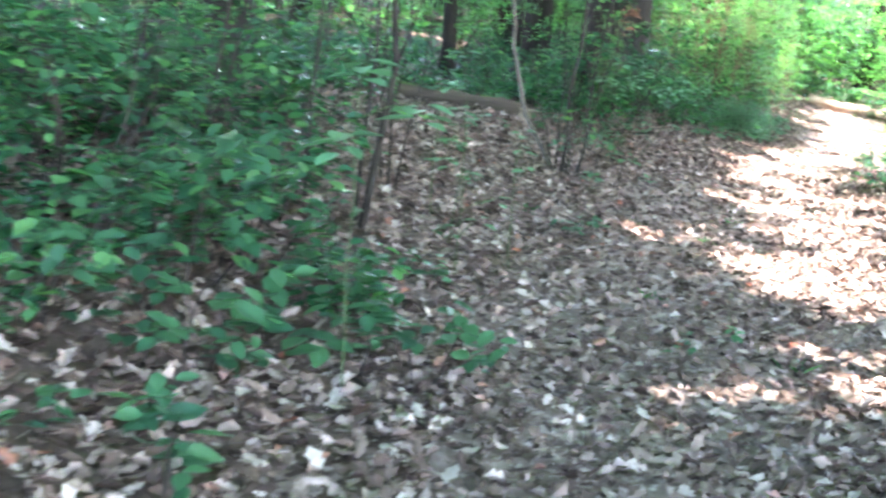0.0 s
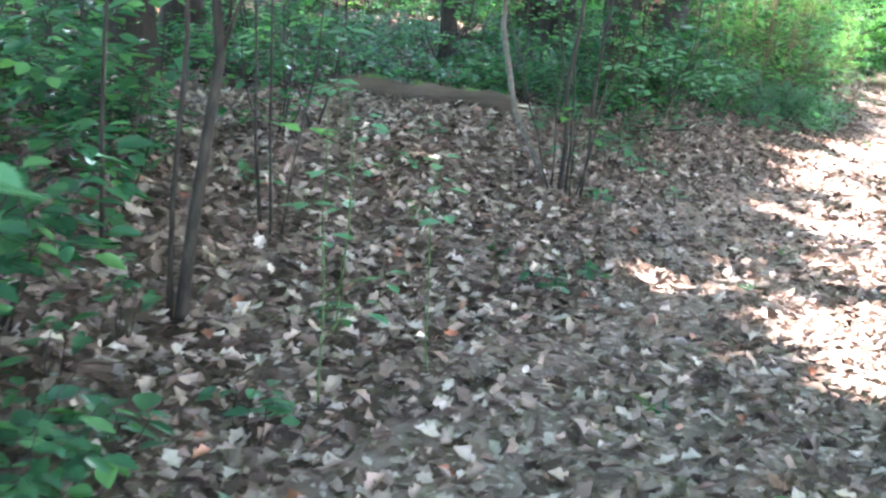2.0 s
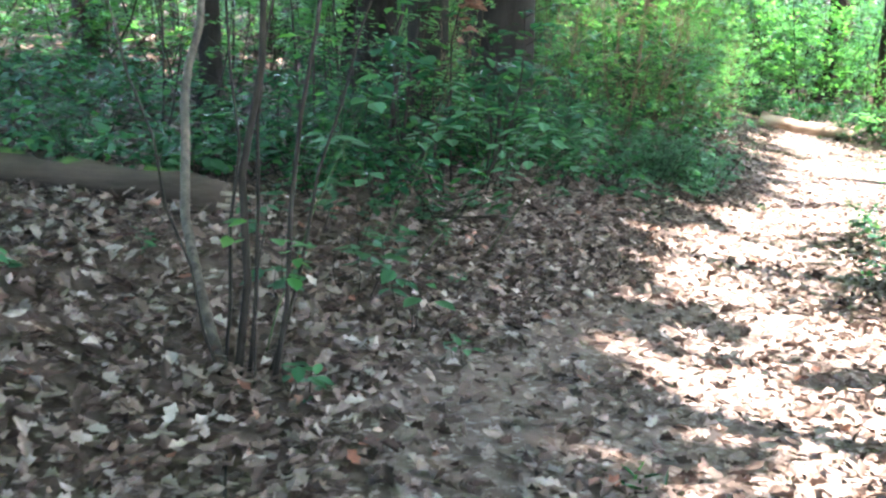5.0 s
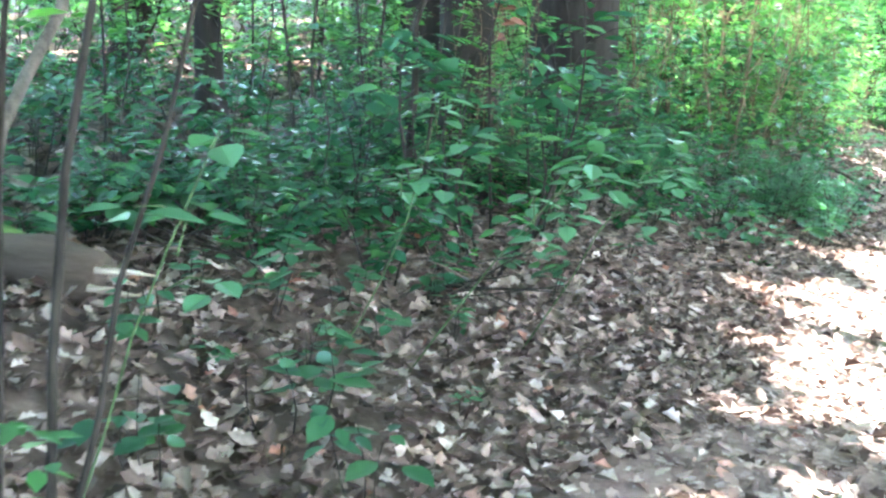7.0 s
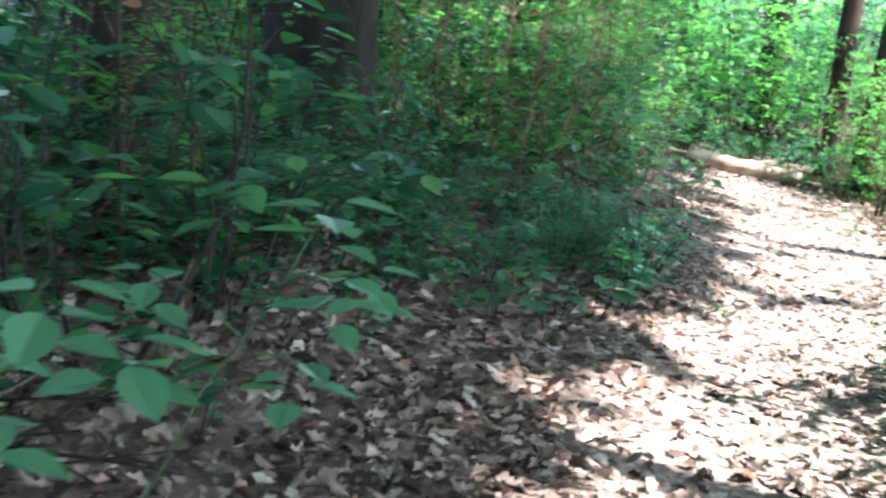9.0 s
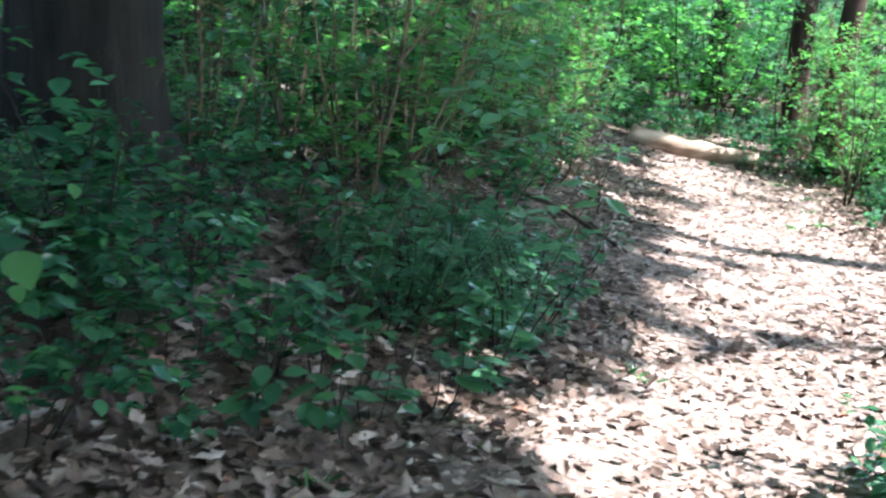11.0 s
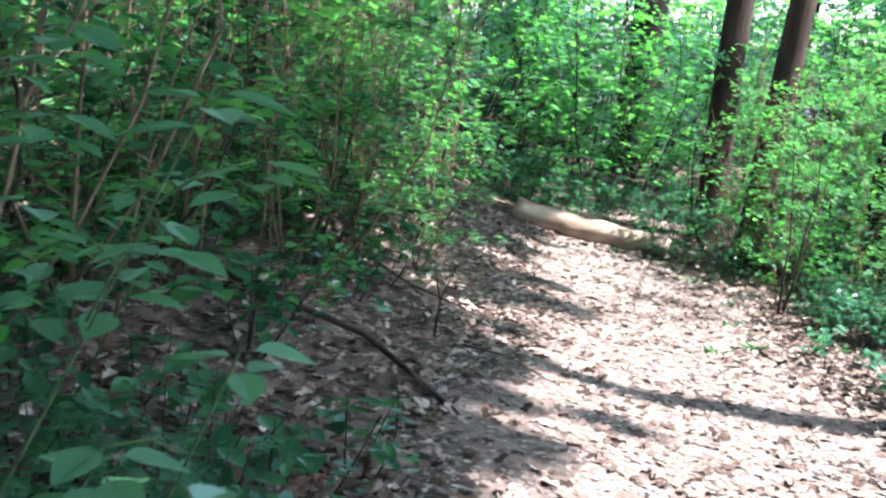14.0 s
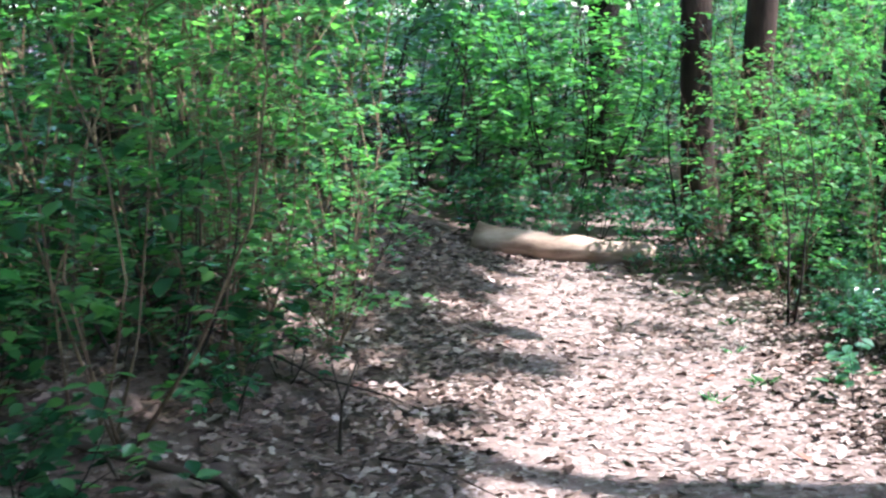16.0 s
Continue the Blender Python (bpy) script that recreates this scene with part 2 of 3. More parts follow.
def sprays(paths, count, rnd, size, spread, low=0.3, flat=0.8):
    """Leaves in small tufts along the given limb paths: at, way, face, size."""
    at, way, face, sz = [], [], [], []
    while len(at) < count:
        p = rnd.choice(paths)
        f = low + (1 - low) * rnd.random() ** 0.8
        i = min(int(f * (len(p) - 1)), len(p) - 2)
        c = p[i].lerp(p[i + 1], f * (len(p) - 1) - i)
        turn = rnd.uniform(0, 2 * math.pi)
        out = spread * rnd.random() ** 0.6
        c = c + Vector((math.cos(turn) * out, math.sin(turn) * out, rnd.uniform(-0.25, 0.45) * out))
        for _ in range(rnd.choice((3, 4, 5, 6))):
            a = turn + rnd.uniform(-1.5, 1.5)
            d = Vector((math.cos(a), math.sin(a), rnd.uniform(-0.35, 0.25)))
            at.append(c + Vector((rnd.uniform(-1, 1), rnd.uniform(-1, 1), rnd.uniform(-1, 1))) * size * 0.55)
            way.append(d)
            face.append(Vector((rnd.gauss(0, 1 - flat), rnd.gauss(0, 1 - flat), 1)))
            sz.append(size * rnd.uniform(0.55, 1.25))
    return at, way, face, sz


def bush(name, label, category, seed, height, radius, stems, leaves, leaf, material, stem_r=0.007, spread=0.25, low=0.25, group="", stem_material=None, lean=0.5, twigs=0, reach=0.4, bend=0.14):
    """A leafy woody plant: an Empty at its foot, each stem with its arching side twigs, and its foliage."""
    rnd = random.Random(seed)
    top = thing(name, label, category, group)
    paths = []
    for _ in range(stems):
        a, r = rnd.uniform(0, 2 * math.pi), radius * rnd.uniform(0.2, 1)
        foot = Vector((math.cos(a), math.sin(a), 0)) * r * (1 - lean) * 0.4 + Vector((0, 0, -0.04))
        tip = Vector((math.cos(a) * r, math.sin(a) * r, height * rnd.uniform(0.65, 1.0)))
        p = limb_points(foot, tip, rnd, bend)
        thick = stem_r * rnd.uniform(0.8, 1.3)
        bm = bmesh.new()
        rings = tube(bm, p, [thick * (1 - 0.7 * i / 5) for i in range(6)], 5)
        if not twigs:
            paths.append(p)
        for k in range(twigs):
            f = low + (0.97 - low) * (k + rnd.random()) / twigs
            i = min(int(f * 5), 4)
            c = p[i].lerp(p[i + 1], f * 5 - i)
            b = rnd.uniform(0, 2 * math.pi)
            out = reach * rnd.uniform(0.5, 1.2) * (1.15 - 0.5 * f)
            d = Vector((math.cos(b), math.sin(b), 0)) * out
            q = [c, c + d * 0.4 + Vector((0, 0, 0.22 * out)), c + d * 0.75 + Vector((0, 0, 0.28 * out)), c + d + Vector((0, 0, rnd.uniform(0.05, 0.3) * out))]
            shoot = tube(bm, q, [thick * 0.4, thick * 0.32, thick * 0.22, thick * 0.12], 3, cap=False)
            bm.faces.new((rings[i][k % 5], shoot[0][0], shoot[0][1]))
            paths.append(q)
        part("stem", bm, stem_material or TWIG, top)
    fol = new("foliage", leaf_mesh("foliage", *sprays(paths, leaves, rnd, leaf, spread, 0.15 if twigs else low), material, outline=OVAL if material in (GREEN, GREEN_DARK) else OUTLINE))
    fol.parent = top
    return top


def settle(ob, x, y, turn=0.0, scale=1.0, sink=0.0):
    ob.matrix_basis = pose(x, y, ground_z(x, y) - sink, 0, 0, turn) @ Matrix.Diagonal((scale, scale, scale, 1))
    return ob


def planted(proto, x, y, turn, scale=1.0):
    c = copy_thing(proto, Matrix.Identity(4))
    return settle(c, x, y, turn, scale)

# ---- ground and trail ----
def axis_steps(*stretches):
    out = []
    for a, b, step in stretches:
        out += list(np.arange(a, b, step))
    return out + [stretches[-1][1]]


def build_ground():
    xs = axis_steps((-400, -60, 40), (-60, -12, 4), (-12, 18, 0.25), (18, 60, 3), (60, 400, 40))
    ys = axis_steps((-400, -40, 40), (-40, -4, 3), (-4, 34, 0.25), (34, 70, 3), (70, 400, 40))
    gx, gy = np.meshgrid(xs, ys)
    gz = land(gx, gy)
    n = len(xs)
    faces = [(r * n + k, r * n + k + 1, (r + 1) * n + k + 1, (r + 1) * n + k) for r in range(len(ys) - 1) for k in range(n - 1)]
    ob = mesh_object("ground", np.stack([gx, gy, gz], -1).reshape(-1, 3).tolist(), faces, SOIL, smooth=True)
    return tagged(ob, "brown woodland soil under fallen leaves, sloping gently", "ground", kind="structure")


def build_trail():
    ys = np.arange(-6, 34, 0.2)
    rows, cols = len(ys), 15
    verts = []
    for y in ys:
        half_l = 0.95 + 0.22 * math.sin(1.3 * y) + 0.12 * math.sin(3.7 * y + 1)
        half_r = 1.05 + 0.2 * math.sin(0.9 * y + 2) + 0.12 * math.sin(3.1 * y)
        for k in range(cols):
            f = -1 + 2 * k / (cols - 1)
            x = trail_x(y) + f * (half_l if f < 0 else half_r)
            verts.append((float(x), float(y), ground_z(x, y) + (0.008 if 0 < k < cols - 1 else -0.02)))
    faces = [(r * cols + k, r * cols + k + 1, (r + 1) * cols + k + 1, (r + 1) * cols + k) for r in range(rows - 1) for k in range(cols - 1)]
    return tagged(mesh_object("trail", verts, faces, TRAIL, smooth=True), "pale trodden earth footpath strewn with crushed leaves", "path", kind="structure")


ground = build_ground()
trail = build_trail()


# ---- trees ----
def sunny(x, y):
    """How open the canopy is made where a ray of sun meets the ground at x, y, to set sun and shade there."""
    s = float(x - trail_x(y))
    if y > 36 or y < -3 or s < -8 or s > 9:
        return 0.6
    if y > 28.5:
        return 0.76 if s > -3 else 0.6
    if s > 1.6:
        return 0.76 if y > 20 else 0.64 if y > 9 else 0.45
    if (x - 0.32) ** 2 + (y - 9.7) ** 2 < 0.3 or (x - 0.7) ** 2 + (y - 7.3) ** 2 < 0.1:
        return 0.72
    if s < -1.8 and y > 12 and noise.noise((x * 1.7, y * 1.7, 20.3)) > 0.34:
        return 0.9
    if (x - 3.95) ** 2 + (y - 17.3) ** 2 < 0.12 or (x - 3.75) ** 2 + (y - 19.0) ** 2 < 0.1 or (x - 1.35) ** 2 + (y - 14.75) ** 2 < 0.14:
        return 0.95
    if 19.8 < y < 26.5 and -5.4 < s < (-3.2 if y < 22.8 else -1.8):
        return 0.78
    shade = 0.16 if y < 12 and s > -4 else 0.2
    full = float(np.interp(y, (0, 5.8, 7.2, 9, 11), (0.66, 0.67, 0.86, 0.9, 0.92)))
    inner = float(np.interp(y, (6.8, 7.8, 8.7, 9.8, 12.5, 14, 16, 19, 23, 26), (0.2, -0.1, -0.5, 0.1, -0.25, -0.7, -0.9, -0.8, -1.1, -1.3)))
    outer = inner - float(np.interp(y, (6, 11, 13, 16, 18, 20), (0.5, 0.6, 0.9, 1.05, 0.7, 0.4)))
    f = min(1.0, max(0.0, (s + 0.15 * math.sin(2.3 * y) - outer) / (inner - outer)))
    return shade + (full - shade) * f


# oversized leaves above the view, left out wherever sun should reach the ground
def crown_leaves(rnd, cx, cy, base, radius, low, high, count):
    at, way, face, sz = [], [], [], []
    for _ in range(count):
        a, r = rnd.uniform(0, 2 * math.pi), radius * math.sqrt(rnd.random())
        h = low + (high - low) * rnd.random()
        r *= 0.55 + 0.45 * math.sin(math.pi * min(1, (h - low) / (high - low) + 0.15))
        x, y, z = cx + r * math.cos(a), cy + r * math.sin(a), base + h
        drop = z - base
        gx, gy = x - TO_SUN.x / TO_SUN.z * drop, y - TO_SUN.y / TO_SUN.z * drop
        v = 0.5 + 0.42 * noise.noise((gx * 0.75, gy * 0.75, 3.1)) + 0.42 * noise.noise((gx * 2.1, gy * 2.1, 8.7))
        open_here = sunny(gx + rnd.gauss(0, 0.15), gy + rnd.gauss(0, 0.15))
        if v < open_here + rnd.uniform(-1, 1) * (0.24 if gy < 7.5 else 0.13):
            continue
        at.append((x - cx, y - cy, h))
        way.append((rnd.uniform(-1, 1), rnd.uniform(-1, 1), rnd.uniform(-0.6, 0.3)))
        face.append((rnd.gauss(0, 0.45), rnd.gauss(0, 0.45), 1))
        sz.append(rnd.uniform(0.36, 0.68))
    return at, way, face, sz


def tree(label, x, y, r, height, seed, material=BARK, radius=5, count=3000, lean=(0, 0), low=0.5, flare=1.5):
    """A standing tree: trunk with a flared foot, limbs, and a leafy crown high overhead."""
    rnd = random.Random(seed)
    top = thing("tree", label, "tree", "trees of the wood")
    z = ground_z(x, y)
    top.matrix_basis = pose(x, y, z)
    bm = bmesh.new()
    hs = [-0.25, 0.0, 0.12, 0.35, 0.8, 1.5, 2.4, 3.6, 5.2, height * 0.75, height * 0.95]
    hs = [h for i, h in enumerate(hs) if i < 8 or h > 3.7]
    pts, rad = [], []
    for h in hs:
        f = h / height
        pts.append((lean[0] * h + 0.05 * math.sin(h * 0.9 + seed), lean[1] * h + 0.05 * math.sin(h * 0.7 + 2 * seed), h))
        rad.append(r * (1 + (flare - 1) * math.exp(-max(h, 0) / 0.22)) * max(0.12, 1 - 0.85 * max(f, 0)))
    tube(bm, pts, rad, 18, wob=0.13, rnd=rnd)
    part("trunk", bm, material, top)
    for k in range(5):
        h = height * rnd.uniform(low, 0.85)
        a = rnd.uniform(0, 2 * math.pi)
        foot = Vector((lean[0] * h, lean[1] * h, h))
        tip = foot + Vector((math.cos(a), math.sin(a), 0.7)) * radius * 0.75
        limb("limb", limb_points(foot, tip, rnd, 0.1), r * 0.3, r * 0.06, material, top, 7)
    leaves = crown_leaves(rnd, x, y, z, radius, height * low, height * 1.06, count)
    if len(leaves[0]) > 20:
        c = new("crown", leaf_mesh("crown", *leaves, CANOPY))
        c.parent = top
    return top


SHADE_TREE = "tall woodland tree with furrowed bark, added for its shade"
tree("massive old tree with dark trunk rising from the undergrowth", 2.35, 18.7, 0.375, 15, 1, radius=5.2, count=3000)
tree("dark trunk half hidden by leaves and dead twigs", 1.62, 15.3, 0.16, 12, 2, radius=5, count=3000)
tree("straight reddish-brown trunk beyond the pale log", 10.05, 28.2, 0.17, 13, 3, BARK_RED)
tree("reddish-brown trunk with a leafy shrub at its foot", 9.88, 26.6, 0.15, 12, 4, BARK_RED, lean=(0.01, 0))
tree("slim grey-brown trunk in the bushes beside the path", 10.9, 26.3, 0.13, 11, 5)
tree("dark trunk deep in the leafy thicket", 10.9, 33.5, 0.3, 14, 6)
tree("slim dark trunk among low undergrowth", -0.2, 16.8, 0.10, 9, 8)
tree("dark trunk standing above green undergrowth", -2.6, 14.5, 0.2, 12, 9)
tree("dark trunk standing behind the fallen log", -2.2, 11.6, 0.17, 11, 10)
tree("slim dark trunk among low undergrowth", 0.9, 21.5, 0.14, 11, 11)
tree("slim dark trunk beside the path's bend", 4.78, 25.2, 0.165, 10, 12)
# trees added on a jittered grid so their crowns shade the whole wood
rnd = random.Random(77)
spots = []
for col in range(9):
    for row in range(11):
        x, y = -15 + 5.3 * col + rnd.uniform(-1.4, 1.4), -11 + 5.3 * row + rnd.uniform(-1.4, 1.4)
        s = x - float(trail_x(y))
        if -3.0 < s < 2.4 or (-4.5 < s < 0 and 2 < y < 22) or (20 < y < 30.5 and -6 < s < 3.5):
            continue
        spots.append((x, y))
# three more added to the right to close gaps in the shade
spots += [(6.2, 9.2), (7.7, 12.8), (10.9, 19.8)]
for k, (x, y) in enumerate(spots):
    tree(SHADE_TREE, x, y, rnd.uniform(0.11, 0.26), rnd.uniform(10, 15), 100 + k, rnd.choice((BARK, BARK, BARK_RED)), rnd.uniform(4.8, 5.6), 3000)

# ---- shrubs, saplings and seedlings ----
PLANTS = {}


def kind_of(key, many, make):
    PLANTS[key] = [make(i) for i in range(many)]


kind_of("low", 5, lambda i: bush("shrub", "low leafy green shrub growing from dead leaves", "shrub", 10 + i, 0.5, 0.42, 5, 190, 0.08, GREEN, 0.005, 0.1, group="low shrubs", twigs=4, reach=0.28))
kind_of("seedling", 6, lambda i: bush("seedling", "small broad-leaved green seedling among dry leaves", "seedling", 30 + i, 0.24, 0.12, 3, 15, 0.075, GREEN_DARK, 0.003, 0.06, 0.4, group="woodland seedlings"))
kind_of("sapling", 5, lambda i: bush("sapling", "thin upright sapling with sparse green leaves", "sapling", 40 + i, 2.6, 0.3, 2, 130, 0.08, GREEN_LIGHT, 0.010, 0.09, 0.2, group="saplings", lean=0.7, twigs=8, reach=0.5))
kind_of("thicket", 5, lambda i: bush("thicket_shrub", "tall shrub of many thin stems with small leaves", "shrub", 50 + i, 2.8, 0.8, 7, 720, 0.072, GREEN_LIGHT, 0.007, 0.13, 0.06, group="tall thicket shrubs", stem_material=CANE, twigs=9, reach=0.5, bend=0.2))
kind_of("fine", 4, lambda i: bush("fine_shrub", "dense dark green small-leaved bush at the path edge", "bush", 60 + i, 0.55, 0.5, 10, 620, 0.048, GREEN_DARK, 0.005, 0.2, 0.05, group="small-leaved bushes"))
kind_of("wall", 5, lambda i: bush("understory_shrub", "big leafy understory shrub in the woodland", "shrub", 70 + i, 3.4, 1.3, 6, 900, 0.13, GREEN_LIGHT, 0.013, 0.24, 0.04, group="understory shrubs", twigs=10, reach=1.0, bend=0.2))
kind_of("dark", 4, lambda i: bush("broad_leaved_shrub", "broad-leaved dark green shrub in deep shade", "shrub", 80 + i, 1.15, 0.6, 6, 280, 0.095, GREEN, 0.007, 0.12, 0.1, group="broad-leaved shrubs", twigs=6, reach=0.42))
used = {k: 0 for k in PLANTS}


def plant(key, x, y, turn=0.0, scale=1.0):
    protos = PLANTS[key]
    i = used[key]
    used[key] += 1
    if i < len(protos):
        return settle(protos[i], x, y, turn, scale)
    return planted(protos[i % len(protos)], x, y, turn, scale)


def scatter(key, many, y0, y1, s0, s1, seed, scale=(0.75, 1.2), gap=0.25):
    """Plants of one kind spread over a stretch of the wood, s0 to s1 metres to the side of the trail."""
    r = random.Random(seed)
    done, tries = [], 0
    while len(done) < many and tries < many * 30:
        tries += 1
        y, s = r.uniform(y0, y1), r.uniform(s0, s1)
        x = float(trail_x(y)) + s
        if any((x - a) ** 2 + (y - b) ** 2 < gap * gap for a, b in done):
            continue
        done.append((x, y))
        plant(key, x, y, r.uniform(0, 360), r.uniform(*scale))


# beside the start of the walk
scatter("low", 30, 3.4, 8.0, -4.4, -2.0, 1, (0.8, 1.3), 0.4)
scatter("dark", 16, 3.2, 9.5, -6.0, -2.6, 2, (0.7, 1.1), 0.5)
scatter("seedling", 26, 2.8, 6.0, -2.2, -1.2, 3, (0.9, 1.4))
scatter("sapling", 8, 5.5, 10.0, -4.2, -2.6, 4, gap=0.5)
# open leaf-strewn bank
scatter("seedling", 14, 6.5, 12.5, -2.6, -0.8, 5, (0.5, 0.9), 0.5)
# behind the fallen log
scatter("low", 95, 12.2, 21, -9, -3.1, 6, (0.7, 1.1), 0.4)
scatter("seedling", 60, 12.2, 18, -6, -2.6, 41, (1.0, 1.6), 0.2)
scatter("dark", 14, 15.0, 26, -12, -4.5, 7, (0.7, 1.1), 0.8)
scatter("sapling", 20, 12.0, 24, -9, -3.2, 8, gap=0.7)
scatter("low", 36, 5.5, 12, -9, -4.3, 9, (0.7, 1.1), 0.5)
# the leafy stretch before the big tree
scatter("low", 34, 12.9, 18.2, -3.4, -2.1, 10, (0.7, 1.0), 0.3)
scatter("dark", 8, 13.6, 16.5, -3.4, -2.4, 11, (0.6, 0.8), 0.5)
scatter("seedling", 22, 11.8, 16, -2.6, -1.75, 12)
scatter("fine", 6, 17.2, 18.7, -1.9, -1.0, 13, (0.8, 1.05), 0.35)
scatter("thicket", 11, 18.6, 23.0, -3.6, -1.9, 14, (0.8, 1.1), 0.5)
scatter("seedling", 46, 16.0, 19.6, -2.4, -1.2, 15, (0.9, 1.5), 0.16)
# dark side past the big tree
scatter("low", 26, 19.0, 24.5, -4.0, -1.7, 16, (0.7, 1.0), 0.4)
scatter("dark", 16, 19.5, 26, -4.5, -2.2, 17, (0.8, 1.3), 0.6)
scatter("thicket", 12, 22.5, 28, -5, -2.2, 18, (0.8, 1.2), 0.7)
# the right-hand verge
scatter("low", 22, 22.5, 28.5, 1.25, 3.2, 19, (0.5, 0.9), 0.35)
scatter("fine", 8, 24.0, 28, 1.2, 2.4, 20, (0.5, 0.8), 0.4)
scatter("seedling", 34, 20.5, 28, 0.95, 2.0, 21, (0.8, 1.3), 0.2)
scatter("thicket", 16, 24.8, 30, 1.7, 5.0, 22, (0.7, 1.0), 0.6)
scatter("low", 12, 9, 20, 1.7, 3.6, 23, (0.6, 1.0), 0.6)
scatter("wall", 12, 15, 26, 3.4, 8, 24, (0.7, 1.0), 1.1)
# the green depth of the wood
scatter("low", 50, 27.6, 31, -3, 5, 28, (0.7, 1.1), 0.4)
scatter("wall", 36, 29.2, 34, -8, 8, 31, (0.75, 1.05), 0.8)
scatter("low", 70, 31, 46, -14, 12, 34, (1.6, 2.2), 0.8)
scatter("wall", 46, 31.5, 40, -12, 12, 25, (0.7, 1.15), 1.0)
scatter("wall", 44, 39, 54, -22, 16, 32, (1.3, 1.8), 1.8)
scatter("wall", 26, 42, 60, -14, 20, 36, (1.8, 2.3), 2.0)
scatter("wall", 16, 24, 40, -28, -15, 33, (1.2, 1.6), 2.0)
scatter("wall", 20, 29.5, 42, 3.5, 15, 35, (0.9, 1.3), 1.3)
for x, y, key, size in ((1.8, 16.3, "thicket", 0.7), (1.78, 13.95, "dark", 1.25), (2.05, 14.7, "dark", 1.2), (5.7, 23.6, "thicket", 0.9), (6.25, 24.9, "thicket", 1.0), (6.0, 24.05, "wall", 0.45), (5.9, 23.1, "thicket", 0.7), (5.3, 22.6, "thicket", 0.75),
                        (8.95, 24.15, "sapling", 0.9), (9.3, 24.9, "thicket", 0.7), (9.6, 25.6, "thicket", 0.8), (9.05, 23.6, "low", 0.8), (9.7, 24.4, "thicket", 0.65),
                        (9.3, 26.0, "thicket", 0.7), (9.75, 26.15, "thicket", 0.75), (1.85, 15.1, "thicket", 0.5), (1.5, 14.8, "thicket", 0.5), (9.5, 26.95, "sapling", 0.85), (9.75, 27.5, "thicket", 0.75), (9.62, 27.2, "low", 1.15), (10.3, 27.3, "dark", 0.7), (8.0, 28.6, "low", 1.1), (9.2, 27.9, "low", 0.9), (10.3, 26.0, "dark", 0.9)):
    plant(key, x, y, 57 * x + 31 * y, size)
# dense shrubs added, the tall ones out of view, to shade the start of the walk
for x, y, key, size in ((-2.3, 3.4, "wall", 0.7), (-2.9, 5.2, "wall", 0.75), (-2.2, 1.8, "wall", 0.7), (-1.9, 5.6, "dark", 1.2), (-1.75, 4.2, "dark", 1.1)):
    plant(key, x, y, 57 * x + 31 * y, size)
# the bushy verge where the path first bends
for x, y, key, size in ((5.0, 13.3, "thicket", 0.8), (5.45, 12.7, "thicket", 0.85), (5.3, 14.3, "thicket", 0.8), (6.1, 13.6, "wall", 0.7), (6.3, 15.2, "wall", 0.7),
                        (4.75, 12.6, "low", 0.9), (4.85, 13.9, "low", 0.8), (4.7, 13.2, "dark", 0.7), (5.75, 15.6, "low", 0.8), (5.6, 16.4, "low", 0.7),
                        (5.35, 15.9, "seedling", 1.2), (5.45, 16.6, "seedling", 1.1), (9.75, 25.6, "wall", 0.5), (10.3, 25.3, "wall", 0.55), (10.5, 26.9, "wall", 0.5), (9.15, 26.95, "dark", 0.6)):
    plant(key, x, y, 57 * x + 31 * y, size)
scatter("wall", 34, 21.5, 34, -16, -5, 26, (0.7, 1.05), 1.0)
scatter("wall", 22, 8, 22, -16, -9.0, 27, (0.6, 1.0), 1.1)
scatter("wall", 12, -8, 2, -8, -3.5, 29, (0.6, 1.0), 1.3)
scatter("wall", 10, -8, 10, 5.5, 10, 30, (0.6, 1.0), 1.3)


# ---- the many-stemmed shrub on the open bank ----
def coppice():
    r = random.Random(5)
    top = thing("coppice_shrub", "leafless many-stemmed shrub rising from dead leaves", "shrub")
    stems = [  # foot x, foot y, then tip x, tip y, tip z, radius
        ((0.0, 0.0), (0.05, 0.1, 2.6), 0.017),
        ((0.04, 0.03), (0.16, 0.2, 2.1), 0.009),
        ((0.13, -0.02), (0.42, 0.1, 2.2), 0.011),
        ((0.10, 0.06), (0.55, 0.3, 1.7), 0.008),
        ((-0.05, 0.05), (-0.12, 0.2, 1.9), 0.008),
        ((-0.03, -0.03), (-0.5, 0.0, 1.5), 0.007),
        ((0.07, -0.05), (0.1, -0.1, 0.55), 0.006),
    ]
    paths = []
    for (fx, fy), tip, rad in stems:
        p = limb_points((fx, fy, -0.05), tip, r, 0.03, 7)
        paths.append(p)
        limb("stem", p, rad, rad * 0.45, TWIG, top, 7)
    bent = [Vector(p) for p in ((0, -0.05, -0.05), (-0.09, 0.1, 0.08), (-0.165, 0.27, 0.205), (-0.303, 0.72, 0.4), (-0.37, 1.12, 0.67), (-0.4, 1.27, 0.79), (-0.43, 1.55, 0.91), (-0.42, 1.82, 1.08), (-0.46, 2.12, 1.41), (-0.52, 2.42, 1.86))]
    limb("bent_stem", bent, 0.02, 0.019, STEM_PALE, top, 8, "bent pale grey stem")
    fol = new("foliage", leaf_mesh("foliage", *sprays(paths, 60, r, 0.07, 0.25, 0.55), GREEN_LIGHT))
    fol.parent = top
    return settle(top, 0.92, 10.28)


coppice()


